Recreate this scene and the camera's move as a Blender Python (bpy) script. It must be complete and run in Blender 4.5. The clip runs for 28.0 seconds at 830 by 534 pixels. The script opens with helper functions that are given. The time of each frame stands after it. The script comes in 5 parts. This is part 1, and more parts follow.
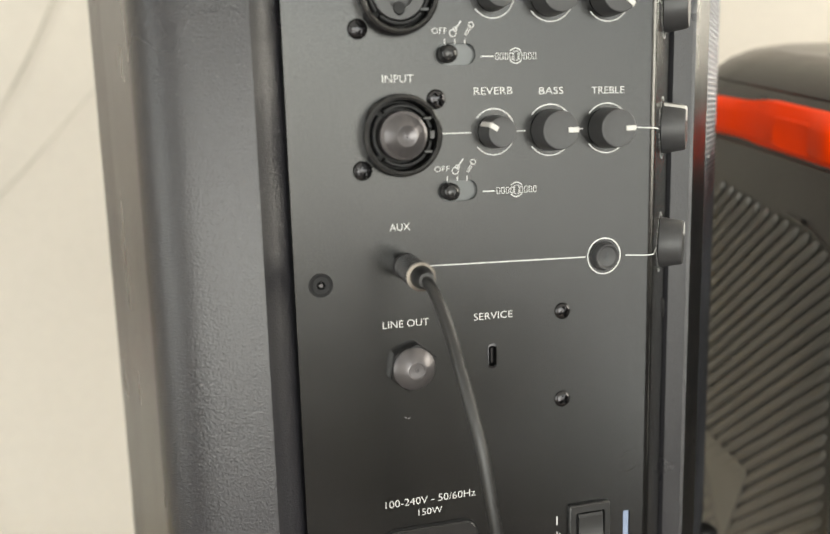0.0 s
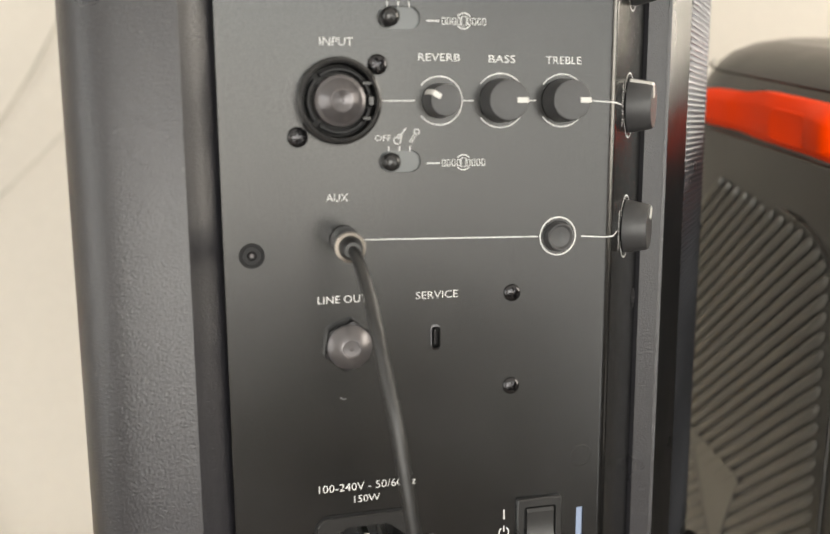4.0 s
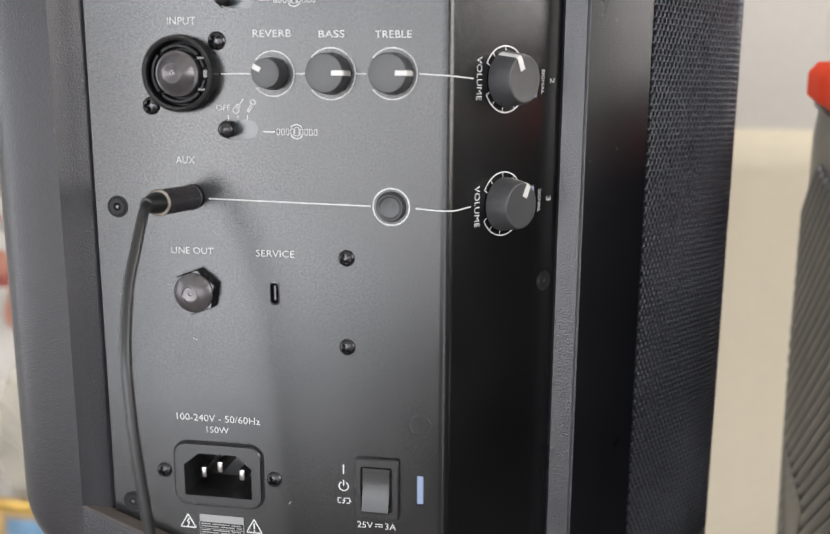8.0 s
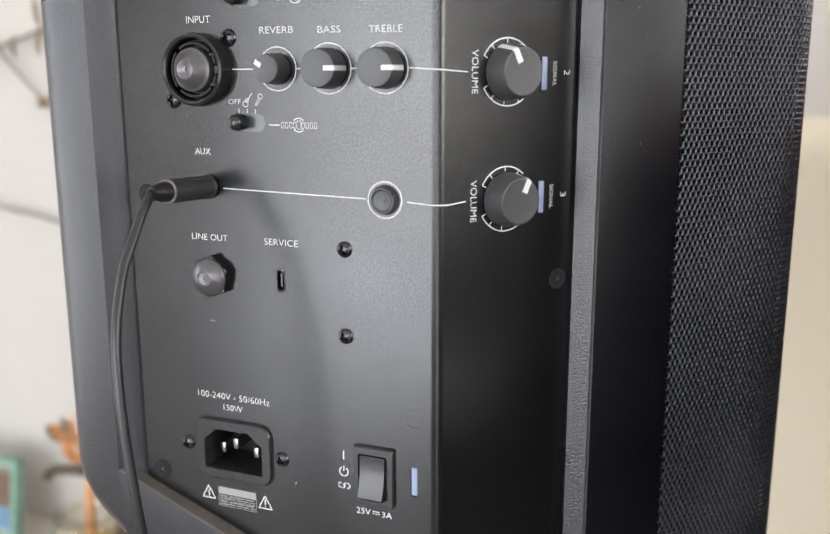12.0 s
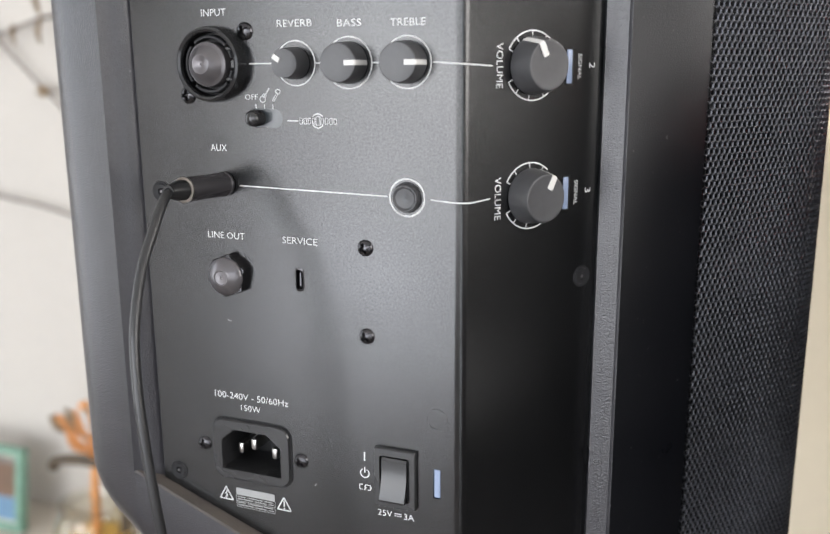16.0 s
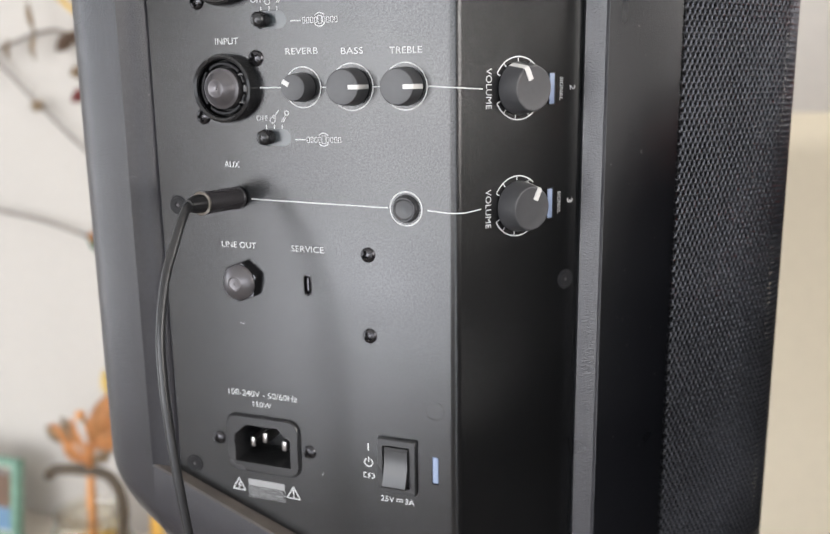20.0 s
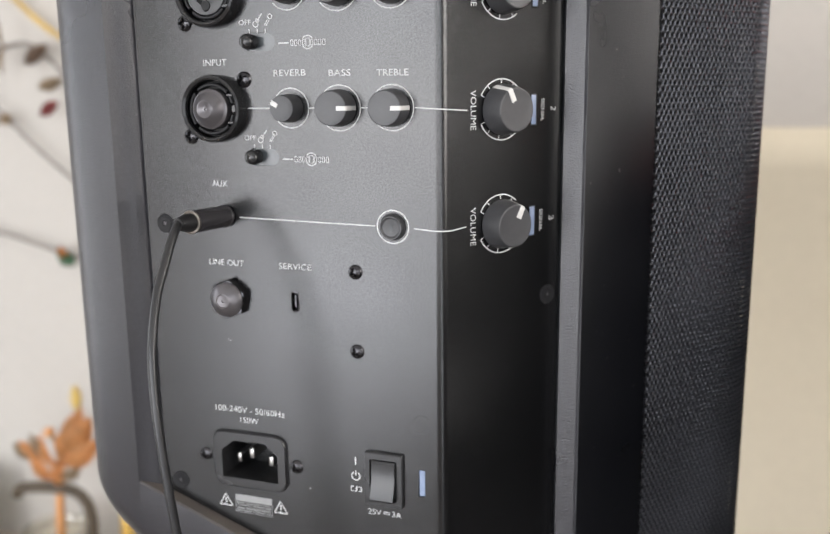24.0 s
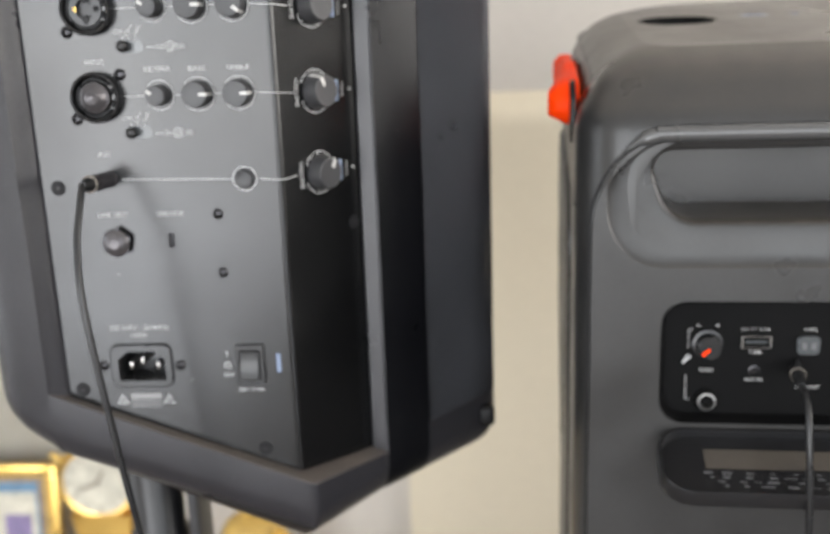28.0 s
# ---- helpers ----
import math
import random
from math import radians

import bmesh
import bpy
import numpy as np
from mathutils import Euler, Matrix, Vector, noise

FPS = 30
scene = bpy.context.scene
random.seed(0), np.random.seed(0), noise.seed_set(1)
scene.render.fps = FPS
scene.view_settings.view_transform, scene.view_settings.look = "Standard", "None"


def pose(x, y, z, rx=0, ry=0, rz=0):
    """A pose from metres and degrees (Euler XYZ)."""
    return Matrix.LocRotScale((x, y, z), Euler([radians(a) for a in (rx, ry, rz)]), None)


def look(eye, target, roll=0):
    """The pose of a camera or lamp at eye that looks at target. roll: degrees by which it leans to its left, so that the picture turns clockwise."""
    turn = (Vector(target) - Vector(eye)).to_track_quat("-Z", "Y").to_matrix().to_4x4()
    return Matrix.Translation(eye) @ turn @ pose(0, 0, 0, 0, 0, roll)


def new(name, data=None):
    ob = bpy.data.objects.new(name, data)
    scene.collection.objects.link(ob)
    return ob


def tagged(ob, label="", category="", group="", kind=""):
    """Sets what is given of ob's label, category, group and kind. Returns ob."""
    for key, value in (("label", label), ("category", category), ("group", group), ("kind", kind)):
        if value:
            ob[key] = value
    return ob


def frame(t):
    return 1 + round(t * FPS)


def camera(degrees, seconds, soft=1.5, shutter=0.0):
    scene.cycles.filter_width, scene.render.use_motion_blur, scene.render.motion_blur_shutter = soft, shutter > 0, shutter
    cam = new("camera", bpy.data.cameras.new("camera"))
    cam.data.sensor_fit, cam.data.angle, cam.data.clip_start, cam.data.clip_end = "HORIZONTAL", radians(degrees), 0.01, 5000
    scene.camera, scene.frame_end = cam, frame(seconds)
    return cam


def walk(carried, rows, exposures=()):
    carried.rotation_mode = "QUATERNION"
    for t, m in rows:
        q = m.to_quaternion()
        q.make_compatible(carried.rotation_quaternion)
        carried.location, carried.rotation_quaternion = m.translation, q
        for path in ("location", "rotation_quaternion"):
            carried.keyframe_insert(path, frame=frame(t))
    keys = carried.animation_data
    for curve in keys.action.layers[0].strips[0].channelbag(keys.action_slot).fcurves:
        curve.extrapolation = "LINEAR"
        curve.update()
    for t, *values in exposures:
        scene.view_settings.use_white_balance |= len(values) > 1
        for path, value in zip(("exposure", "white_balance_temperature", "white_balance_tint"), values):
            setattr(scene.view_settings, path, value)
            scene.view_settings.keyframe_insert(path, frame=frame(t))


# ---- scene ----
Z0 = 0.85            # the working height 0 lies this far above the floor
cam = camera(50.94, 28.0)
cam.data.dof.use_dof, cam.data.dof.focus_distance, cam.data.dof.aperture_fstop = True, 0.29, 9.5
PATH = [
    (0, -0.1204, -0.2498, 0.6391, -15.97, -10.16, -1.56),
    (0.5, -0.1456, -0.2464, 0.6284, -19.85, -9.84, -1.21),
    (1, -0.1391, -0.2264, 0.6199, -21.20, -9.75, -1.13),
    (1.5, -0.1314, -0.2260, 0.6224, -21.15, -9.82, -1.32),
    (2, -0.1258, -0.2251, 0.6220, -20.70, -9.88, -1.27),
    (2.5, -0.1210, -0.2328, 0.6266, -19.80, -9.81, -1.29),
    (3, -0.1122, -0.2366, 0.6269, -18.50, -9.83, -1.16),
    (3.5, -0.1032, -0.2401, 0.6276, -16.79, -9.82, -0.91),
    (5.5, -0.0298, -0.2651, 0.6241, -1.29, -9.83, 1.08),
    (6, -0.0017, -0.2601, 0.6298, 1.96, -11.15, 0.70),
    (6.5, 0.0287, -0.2711, 0.6290, 5.10, -11.02, 0.34),
    (7, 0.0486, -0.2744, 0.6309, 7.38, -11.46, 0.13),
    (7.5, 0.0553, -0.2723, 0.6291, 8.68, -11.20, 0.17),
    (8, 0.0682, -0.2666, 0.6251, 9.78, -11.00, 0.27),
    (8.5, 0.0674, -0.2646, 0.6251, 10.29, -11.01, 0.60),
    (9, 0.0740, -0.2623, 0.6288, 11.64, -10.77, 0.79),
    (9.5, 0.0719, -0.2596, 0.6316, 12.72, -10.84, 1.48),
    (10, 0.1139, -0.2492, 0.6337, 17.24, -11.96, 1.47),
    (10.5, 0.1330, -0.2550, 0.6329, 20.68, -11.75, 0.53),
    (11, 0.1312, -0.2616, 0.6321, 21.55, -11.73, 0.17),
    (11.5, 0.1304, -0.2531, 0.6289, 21.81, -11.93, -0.02),
    (12, 0.1260, -0.2509, 0.6272, 21.97, -11.83, -0.10),
    (12.5, 0.1246, -0.2520, 0.6282, 21.84, -11.95, -0.16),
    (13, 0.1241, -0.2503, 0.6262, 22.09, -12.20, -0.10),
    (13.5, 0.1222, -0.2510, 0.6270, 22.03, -12.38, -0.03),
    (15.5, 0.1176, -0.2436, 0.6246, 22.15, -12.87, -0.23),
    (16, 0.1166, -0.2473, 0.6301, 21.93, -12.78, -0.37),
    (16.5, 0.1180, -0.2476, 0.6285, 22.00, -12.58, -0.45),
    (17, 0.1173, -0.2492, 0.6296, 22.02, -12.56, -0.58),
    (17.5, 0.1203, -0.2527, 0.6307, 22.19, -12.64, -0.70),
    (18, 0.1228, -0.2576, 0.6316, 22.12, -12.33, -0.84),
    (18.5, 0.1222, -0.2635, 0.6334, 22.20, -12.31, -0.95),
    (19, 0.1231, -0.2652, 0.6351, 21.74, -12.54, -0.93),
    (19.5, 0.1229, -0.2672, 0.6348, 21.46, -12.12, -0.91),
    (20, 0.1230, -0.2731, 0.6346, 21.11, -12.19, -0.77),
    (20.5, 0.1258, -0.2780, 0.6350, 20.95, -11.81, -0.69),
    (21, 0.1251, -0.2805, 0.6375, 20.52, -11.59, -0.67),
    (21.5, 0.1245, -0.2837, 0.6372, 20.09, -11.50, -0.73),
    (22, 0.1265, -0.2861, 0.6377, 19.60, -11.35, -0.82),
    (22.5, 0.1233, -0.2836, 0.6384, 19.24, -11.59, -0.84),
    (24.5, 0.1190, -0.2809, 0.6376, 18.94, -11.33, -0.62),
    (25, 0.1206, -0.2806, 0.6391, 18.69, -11.24, -0.66),
    (25.5, 0.1197, -0.2785, 0.6388, 17.55, -11.36, -0.74),
    (26, 0.1162, -0.2737, 0.6363, 15.89, -11.69, -0.93),
    (26.5, 0.0767, -0.2970, 0.6421, 10.61, -11.35, -1.36),
    (27, 0.1015, -0.3435, 0.6535, 5.99, -12.73, -1.36),
    (27.5, 0.1185, -0.3853, 0.6451, 4.74, -12.72, -1.79),
    (28, 0.1178, -0.4149, 0.6473, 3.09, -13.76, -2.01),
]
walk(cam, [(t, pose(x, y, z + Z0, 90 + pitch, 0, yaw) @ pose(0, 0, 0, 0, 0, roll)) for t, x, y, z, yaw, pitch, roll in PATH],
     exposures=[(0.0, 0.12, 7350, 5), (1.0, 0.12, 7600, 8), (3.5, 0.12, 7550, 8), (6.5, -0.06, 6600, 11), (9.0, 0.0, 6600, 11), (11.0, 0.12, 6500, 11), (18.0, 0.12, 6500, 11), (22.0, 0.03, 6600, 12), (26.0, -0.02, 6600, 11), (28.0, -0.03, 6600, 10)])

# ---- light ----
world = bpy.data.worlds.new("sky")
world.use_nodes = True
scene.world = world
sky = world.node_tree.nodes.new("ShaderNodeTexSky")
sky.sky_type, sky.sun_disc = "NISHITA", False
sky.sun_elevation, sky.sun_rotation = radians(40), radians(200)
world.node_tree.links.new(sky.outputs[0], world.node_tree.nodes["Background"].inputs[0])
world.node_tree.nodes["Background"].inputs[1].default_value = 0.12


def area_lamp(name, at, aim, w, h, watts, colour):
    data = bpy.data.lights.new(name, "AREA")
    data.shape, data.size, data.size_y, data.energy, data.color = "RECTANGLE", w, h, watts, colour
    ob = new(name, data)
    ob.matrix_world = look(at, aim)
    return ob


ROOM = dict(x0=-2.3, x1=1.55, y0=-3.0, y1=0.86, z1=1.75)   # inner faces; z as in the working heights
OPEN_BACK = [(-1.88, -0.90, -0.80, 1.45), (-0.87, -0.30, -0.25, 1.45), (-0.27, 0.92, 0.10, 1.45), (1.00, 1.53, -0.05, 1.45)]   # added unseen openings, lit: x from, x to, z from, z to
OPEN_SIDE = [(-0.92, -0.05, -0.30, 1.5)]                                   # added in the west wall: y from, y to, z from, z to
OPEN_EAST = [(-2.92, -1.90, -0.70, 1.45), (-0.95, -0.15, 0.48, 1.50), (0.40, 0.82, 0.85, 1.68)]   # added in the east wall
DAY, WARM = (0.94, 0.985, 1.05), (1.0, 0.965, 0.93)
# Openings and lamps are added where the satin panel should reflect something bright.
for (xa, xb, za, zb), watts in zip(OPEN_BACK, (58, 18.5, 23, 11)):
    area_lamp("unseen_window_light", ((xa + xb) / 2, ROOM["y0"] - 0.03, Z0 + (za + zb) / 2), ((xa + xb) / 2, 0, Z0 + (za + zb) / 2), xb - xa - 0.02, zb - za - 0.02, watts, DAY)
for x, (ya, yb, za, zb), watts, tint in ((ROOM["x0"] - 0.03, OPEN_SIDE[0], 20, DAY), (ROOM["x1"] + 0.03, OPEN_EAST[0], 26, DAY), (ROOM["x1"] + 0.03, OPEN_EAST[1], 21, WARM), (ROOM["x1"] + 0.03, OPEN_EAST[2], 15, WARM)):
    area_lamp("unseen_window_light", (x, (ya + yb) / 2, Z0 + (za + zb) / 2), (0.0, (ya + yb) / 2, Z0 + (za + zb) / 2), yb - ya - 0.02, zb - za - 0.02, watts, tint)


# ---- materials ----
def material(name, colour, rough=0.5, metal=0.0, spec=0.5, grain=0.0, grain_size=600.0, bump=0.0, bump_size=800.0, vary=0.12, rough_vary=0.08, stain_size=18.0, coat=0.0, dust=0.0, dust_light=0.0, spec_vary=0.0, **extra):
    m = bpy.data.materials.new(name)
    m.use_nodes = True
    nt = m.node_tree
    b = nt.nodes["Principled BSDF"]
    b.inputs["Metallic"].default_value = metal
    b.inputs["Specular IOR Level"].default_value = spec
    b.inputs["Coat Weight"].default_value = coat
    for key, value in extra.items():
        b.inputs[key.replace("_", " ").title()].default_value = value
    tc = nt.nodes.new("ShaderNodeTexCoord")

    def tex(scale, detail=3.0):
        n = nt.nodes.new("ShaderNodeTexNoise")
        n.inputs["Scale"].default_value, n.inputs["Detail"].default_value = scale, detail
        nt.links.new(tc.outputs["Object"], n.inputs["Vector"])
        return n.outputs["Fac"]

    def mapped(value, lo, hi, a=0.3, c=0.7):
        n = nt.nodes.new("ShaderNodeMapRange")
        n.inputs["From Min"].default_value, n.inputs["From Max"].default_value = a, c
        n.inputs["To Min"].default_value, n.inputs["To Max"].default_value = lo, hi
        nt.links.new(value, n.inputs["Value"])
        return n.outputs["Result"]

    big, fine = tex(stain_size, 4), tex(grain_size, 2)
    mul = nt.nodes.new("ShaderNodeMath")
    mul.operation = "MULTIPLY"
    nt.links.new(mapped(big, 1 - vary, 1 + vary), mul.inputs[0])
    nt.links.new(mapped(fine, 1 - grain, 1 + grain), mul.inputs[1])
    hue = nt.nodes.new("ShaderNodeHueSaturation")
    hue.inputs["Color"].default_value = (*colour, 1)
    nt.links.new(mul.outputs[0], hue.inputs["Value"])
    shade = hue.outputs[0]
    if dust:
        mix = nt.nodes.new("ShaderNodeMixRGB")
        mix.inputs[2].default_value = (0.30, 0.29, 0.28, 1)
        nt.links.new(mapped(tex(520.0, 1.5), 0.0, dust, 0.735, 0.80), mix.inputs[0])
        nt.links.new(shade, mix.inputs[1])
        shade = mix.outputs[0]
    if dust_light:                                     # dusty brown tint that stands in for light on what faces up
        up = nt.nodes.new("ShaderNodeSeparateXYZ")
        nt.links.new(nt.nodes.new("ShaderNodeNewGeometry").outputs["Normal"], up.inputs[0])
        up_mix = nt.nodes.new("ShaderNodeMath")
        up_mix.operation = "MULTIPLY"
        nt.links.new(mapped(up.outputs["Z"], 0.0, dust_light, 0.45, 0.95), up_mix.inputs[0])
        nt.links.new(mapped(tex(60.0, 4), 0.7, 1.15), up_mix.inputs[1])
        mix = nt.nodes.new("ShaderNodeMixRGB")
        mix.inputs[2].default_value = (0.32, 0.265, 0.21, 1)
        nt.links.new(up_mix.outputs[0], mix.inputs[0])
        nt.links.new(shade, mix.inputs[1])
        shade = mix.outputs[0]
    nt.links.new(shade, b.inputs["Base Color"])
    nt.links.new(mapped(big, max(rough - rough_vary, 0.02), min(rough + rough_vary, 1)), b.inputs["Roughness"])
    if spec_vary:
        nt.links.new(mapped(tex(bump_size * 0.8, 2), spec * (1 - spec_vary), spec * (1 + spec_vary)), b.inputs["Specular IOR Level"])
    if bump:
        bn = nt.nodes.new("ShaderNodeBump")
        bn.inputs["Strength"].default_value, bn.inputs["Distance"].default_value = bump, 0.0004
        nt.links.new(tex(bump_size, 3), bn.inputs["Height"])
        nt.links.new(bn.outputs[0], b.inputs["Normal"])
    return m


SHELL = material("textured_black_plastic", (0.020, 0.0195, 0.023), 0.29, spec=0.60, grain=0.1, bump=0.50, bump_size=1600, vary=0.08, rough_vary=0.02, dust=0.14, dust_light=0.27)
FLANK = material("smooth_black_plastic", (0.0030, 0.0032, 0.0042), 0.33, spec=0.24, grain=0.1, bump=0.22, bump_size=1800, vary=0.15, dust=0.14)
PANEL = material("satin_black_paint", (0.0020, 0.0021, 0.0024), 0.236, spec=0.66, grain=0.2, grain_size=1700, bump=0.11, bump_size=2000, vary=0.08, rough_vary=0.04, spec_vary=0.22)
PRINT = material("white_ink", (0.53, 0.53, 0.525), 0.6, grain=0.05)
PALEINK = material("pale_grey_ink", (0.24, 0.24, 0.24), 0.6, grain=0.05)
KNOB = material("soft_black_rubber", (0.037, 0.037, 0.039), 0.42, grain=0.06, bump=0.08, bump_size=2500)
POINTER = material("white_plastic", (0.50, 0.49, 0.47), 0.4)
JACK = material("gloss_black_plastic", (0.016, 0.016, 0.0165), 0.24, bump=0.05)
PLUG = material("satin_plug_plastic", (0.030, 0.028, 0.030), 0.27, vary=0.1)
CAP = material("gunmetal", (0.115, 0.108, 0.112), 0.34, metal=0.62, vary=0.1)
SCREW = material("black_steel", (0.055, 0.054, 0.057), 0.22, metal=0.9)
STEEL = material("bright_steel", (0.36, 0.36, 0.355), 0.28, metal=1.0)
RING = material("dull_bronze", (0.13, 0.115, 0.10), 0.36, metal=1.0)
GOLD = material("gilt_metal", (0.75, 0.5, 0.15), 0.3, metal=1.0)
OXIDE = material("black_oxide_steel", (0.012, 0.012, 0.013), 0.45, spec=0.2)
LENS = material("pale_blue_lens", (0.20, 0.25, 0.36), 0.3)
DARK = material("black_cavity", (0.004, 0.004, 0.0045), 0.5, spec=0.25)
SLOTF = material("grey_slot_floor", (0.07, 0.076, 0.08), 0.22, vary=0.05)
SLIDE = material("polished_grey_slide", (0.030, 0.037, 0.040), 0.24, spec=0.85, vary=0.1, bump=0.2, bump_size=2500)
NYLON = material("satin_black_nylon", (0.034, 0.034, 0.036), 0.40, bump=0.08, bump_size=2500)
CABLE = material("black_cable_sheath", (0.013, 0.013, 0.0135), 0.30, bump=0.05, vary=0.1)
GRILLE = material("black_steel_mesh", (0.078, 0.080, 0.090), 0.34, metal=0.80, vary=0.2)
BOX = material("charcoal_plastic", (0.021, 0.0205, 0.020), 0.34, spec=0.60, grain=0.08, bump=0.25, bump_size=1500, dust_light=0.16)
BAYBLACK = material("matt_black_plastic", (0.003, 0.003, 0.0032), 0.6, spec=0.1, bump=0.1)
# Charcoal plastic lightened in colour for edges that catch light.
LIT_EDGE = material("lit_charcoal_plastic", (0.06, 0.06, 0.06), 0.28, spec=0.9, vary=0.1)
BOXDARK = material("black_plastic", (0.009, 0.009, 0.010), 0.34, bump=0.08)
RIB = material("grey_ribbed_plastic", (0.078, 0.074, 0.066), 0.42, spec=0.7, bump=0.15, bump_size=900)
ORANGE = material("orange_rubber", (0.95, 0.050, 0.001), 0.6, spec=0.12, vary=0.06, bump=0.1)
WALL = material("cream_wall_paint", (0.475, 0.445, 0.405), 0.85, grain=0.02, grain_size=90, bump=0.25, bump_size=60, vary=0.03, stain_size=2.0)
FLOOR = material("brown_laminate_floor", (0.155, 0.128, 0.108), 0.5, vary=0.25, grain=0.15, stain_size=3, grain_size=60)
# Dark so that the unseen east wall darkens reflections in the side panel.
TAUPE = material("unseen_dark_wall", (0.075, 0.068, 0.062), 0.85, grain=0.02, grain_size=90, bump=0.25, bump_size=60, vary=0.04, stain_size=2.0)
CEIL = material("white_ceiling_paint", (0.82, 0.81, 0.79), 0.9, vary=0.03)


# ---- building helpers ----
def finish(bm, name, mat, angle=35, smooth=True):
    me = bpy.data.meshes.new(name)
    bmesh.ops.recalc_face_normals(bm, faces=bm.faces[:])
    bm.to_mesh(me)
    bm.free()
    if mat:
        me.materials.append(mat)
    if smooth:
        me.polygons.foreach_set("use_smooth", [True] * len(me.polygons))
        me.set_sharp_from_angle(angle=radians(angle))
    return me


def root(name, at, label, category, group="", kind=""):
    """A thing: an Empty at its base, given in working heights."""
    ob = new(name)
    ob.empty_display_size = 0.02
    ob.location = (at[0], at[1], at[2] + Z0)
    return tagged(ob, label, category, group, kind)


def origin(ob):
    spot = Vector()
    while ob:
        spot += ob.location
        ob = ob.parent
    return spot


def part(name, bm, mat, parent, label="", angle=35, smooth=True):
    """One mesh, given in working coordinates, under a thing or a part."""
    shift = Vector((0, 0, Z0)) - origin(parent)
    bmesh.ops.translate(bm, verts=bm.verts, vec=shift)
    ob = new(name, finish(bm, name, mat, angle, smooth))
    ob.parent = parent
    return tagged(ob, label)


def thing(name, bm, mat, label, category, kind="", group="", angle=35):
    """A thing of one mesh, given in working coordinates."""
    at = Vector((sum((v.co.x for v in bm.verts), 0.0) / len(bm.verts), sum((v.co.y for v in bm.verts), 0.0) / len(bm.verts), min(v.co.z for v in bm.verts)))
    bmesh.ops.translate(bm, verts=bm.verts, vec=-at)
    ob = new(name, finish(bm, name, mat, angle))
    ob.location = at + Vector((0, 0, Z0))
    return tagged(ob, label, category, group, kind)


def from_lists(verts, faces):
    bm = bmesh.new()
    vs = [bm.verts.new(v) for v in verts]
    for f in faces:
        try:
            bm.faces.new([vs[i] for i in f])
        except ValueError:
            pass
    return bm


def loft(rows, close=True, cap_a=False, cap_b=False, bm=None):
    bm = bm or bmesh.new()
    vs = [[bm.verts.new(p) for p in row] for row in rows]
    n = len(rows[0])
    for a, b in zip(vs, vs[1:]):
        for i in range(n if close else n - 1):
            j = (i + 1) % n
            bm.faces.new((a[i], a[j], b[j], b[i]))
    if cap_a:
        bm.faces.new(vs[0][::-1])
    if cap_b:
        bm.faces.new(vs[-1])
    return bm


def box_bm(x0, x1, y0, y1, z0, z1, bevel=0.0, seg=2, bm=None):
    out = bmesh.new()
    bmesh.ops.create_cube(out, size=1)
    for v in out.verts:
        v.co = ((x0 + x1) / 2 + v.co.x * (x1 - x0), (y0 + y1) / 2 + v.co.y * (y1 - y0), (z0 + z1) / 2 + v.co.z * (z1 - z0))
    if bevel:
        bmesh.ops.bevel(out, geom=out.edges[:], offset=bevel, segments=seg, affect="EDGES", profile=0.5)
    return out


def merge(bms):
    out = bmesh.new()
    for b in bms:
        me = bpy.data.meshes.new("tmp")
        b.to_mesh(me)
        b.free()
        out.from_mesh(me)
        bpy.data.meshes.remove(me)
    return out


def lathe(profile, n=32, m=None, squash=None):
    """Turns (radius, height) round the local z."""
    rows = [[((r if r else 1e-5) * math.cos(a), (r if r else 1e-5) * math.sin(a), h) for a in (2 * math.pi * i / n for i in range(n))] for r, h in profile]
    bm = loft(rows, True, profile[0][0] > 0, profile[-1][0] > 0)
    if m is not None:
        bm.transform(m)
    return bm


def rrect(w, h, r, n=5):
    """A rounded rectangle round 0, anticlockwise."""
    pts = []
    for cx, cy, a0 in ((w / 2 - r, h / 2 - r, 0), (-w / 2 + r, h / 2 - r, 90), (-w / 2 + r, -h / 2 + r, 180), (w / 2 - r, -h / 2 + r, 270)):
        for i in range(n + 1):
            a = radians(a0 + 90 * i / n)
            pts.append((cx + r * math.cos(a), cy + r * math.sin(a)))
    return pts


def fillet(points, n=6):
    """An open line of (x, y, radius) with its corners rounded."""
    out = [Vector(points[0][:2])]
    for a, b, c in zip(points, points[1:], points[2:]):
        p, q, s, r = Vector(a[:2]), Vector(b[:2]), Vector(c[:2]), b[2]
        u, v = (p - q).normalized(), (s - q).normalized()
        half = u.angle(v) / 2
        if r <= 0 or half > radians(89):
            out.append(q)
            continue
        cut = min(r / math.tan(half), 0.48 * (p - q).length, 0.48 * (s - q).length)
        p0, p1 = q + u * cut, q + v * cut
        for i in range(n + 1):
            k = i / n
            out.append(p0 * (1 - k) ** 2 + q * 2 * k * (1 - k) + p1 * k * k)
    out.append(Vector(points[-1][:2]))
    return out


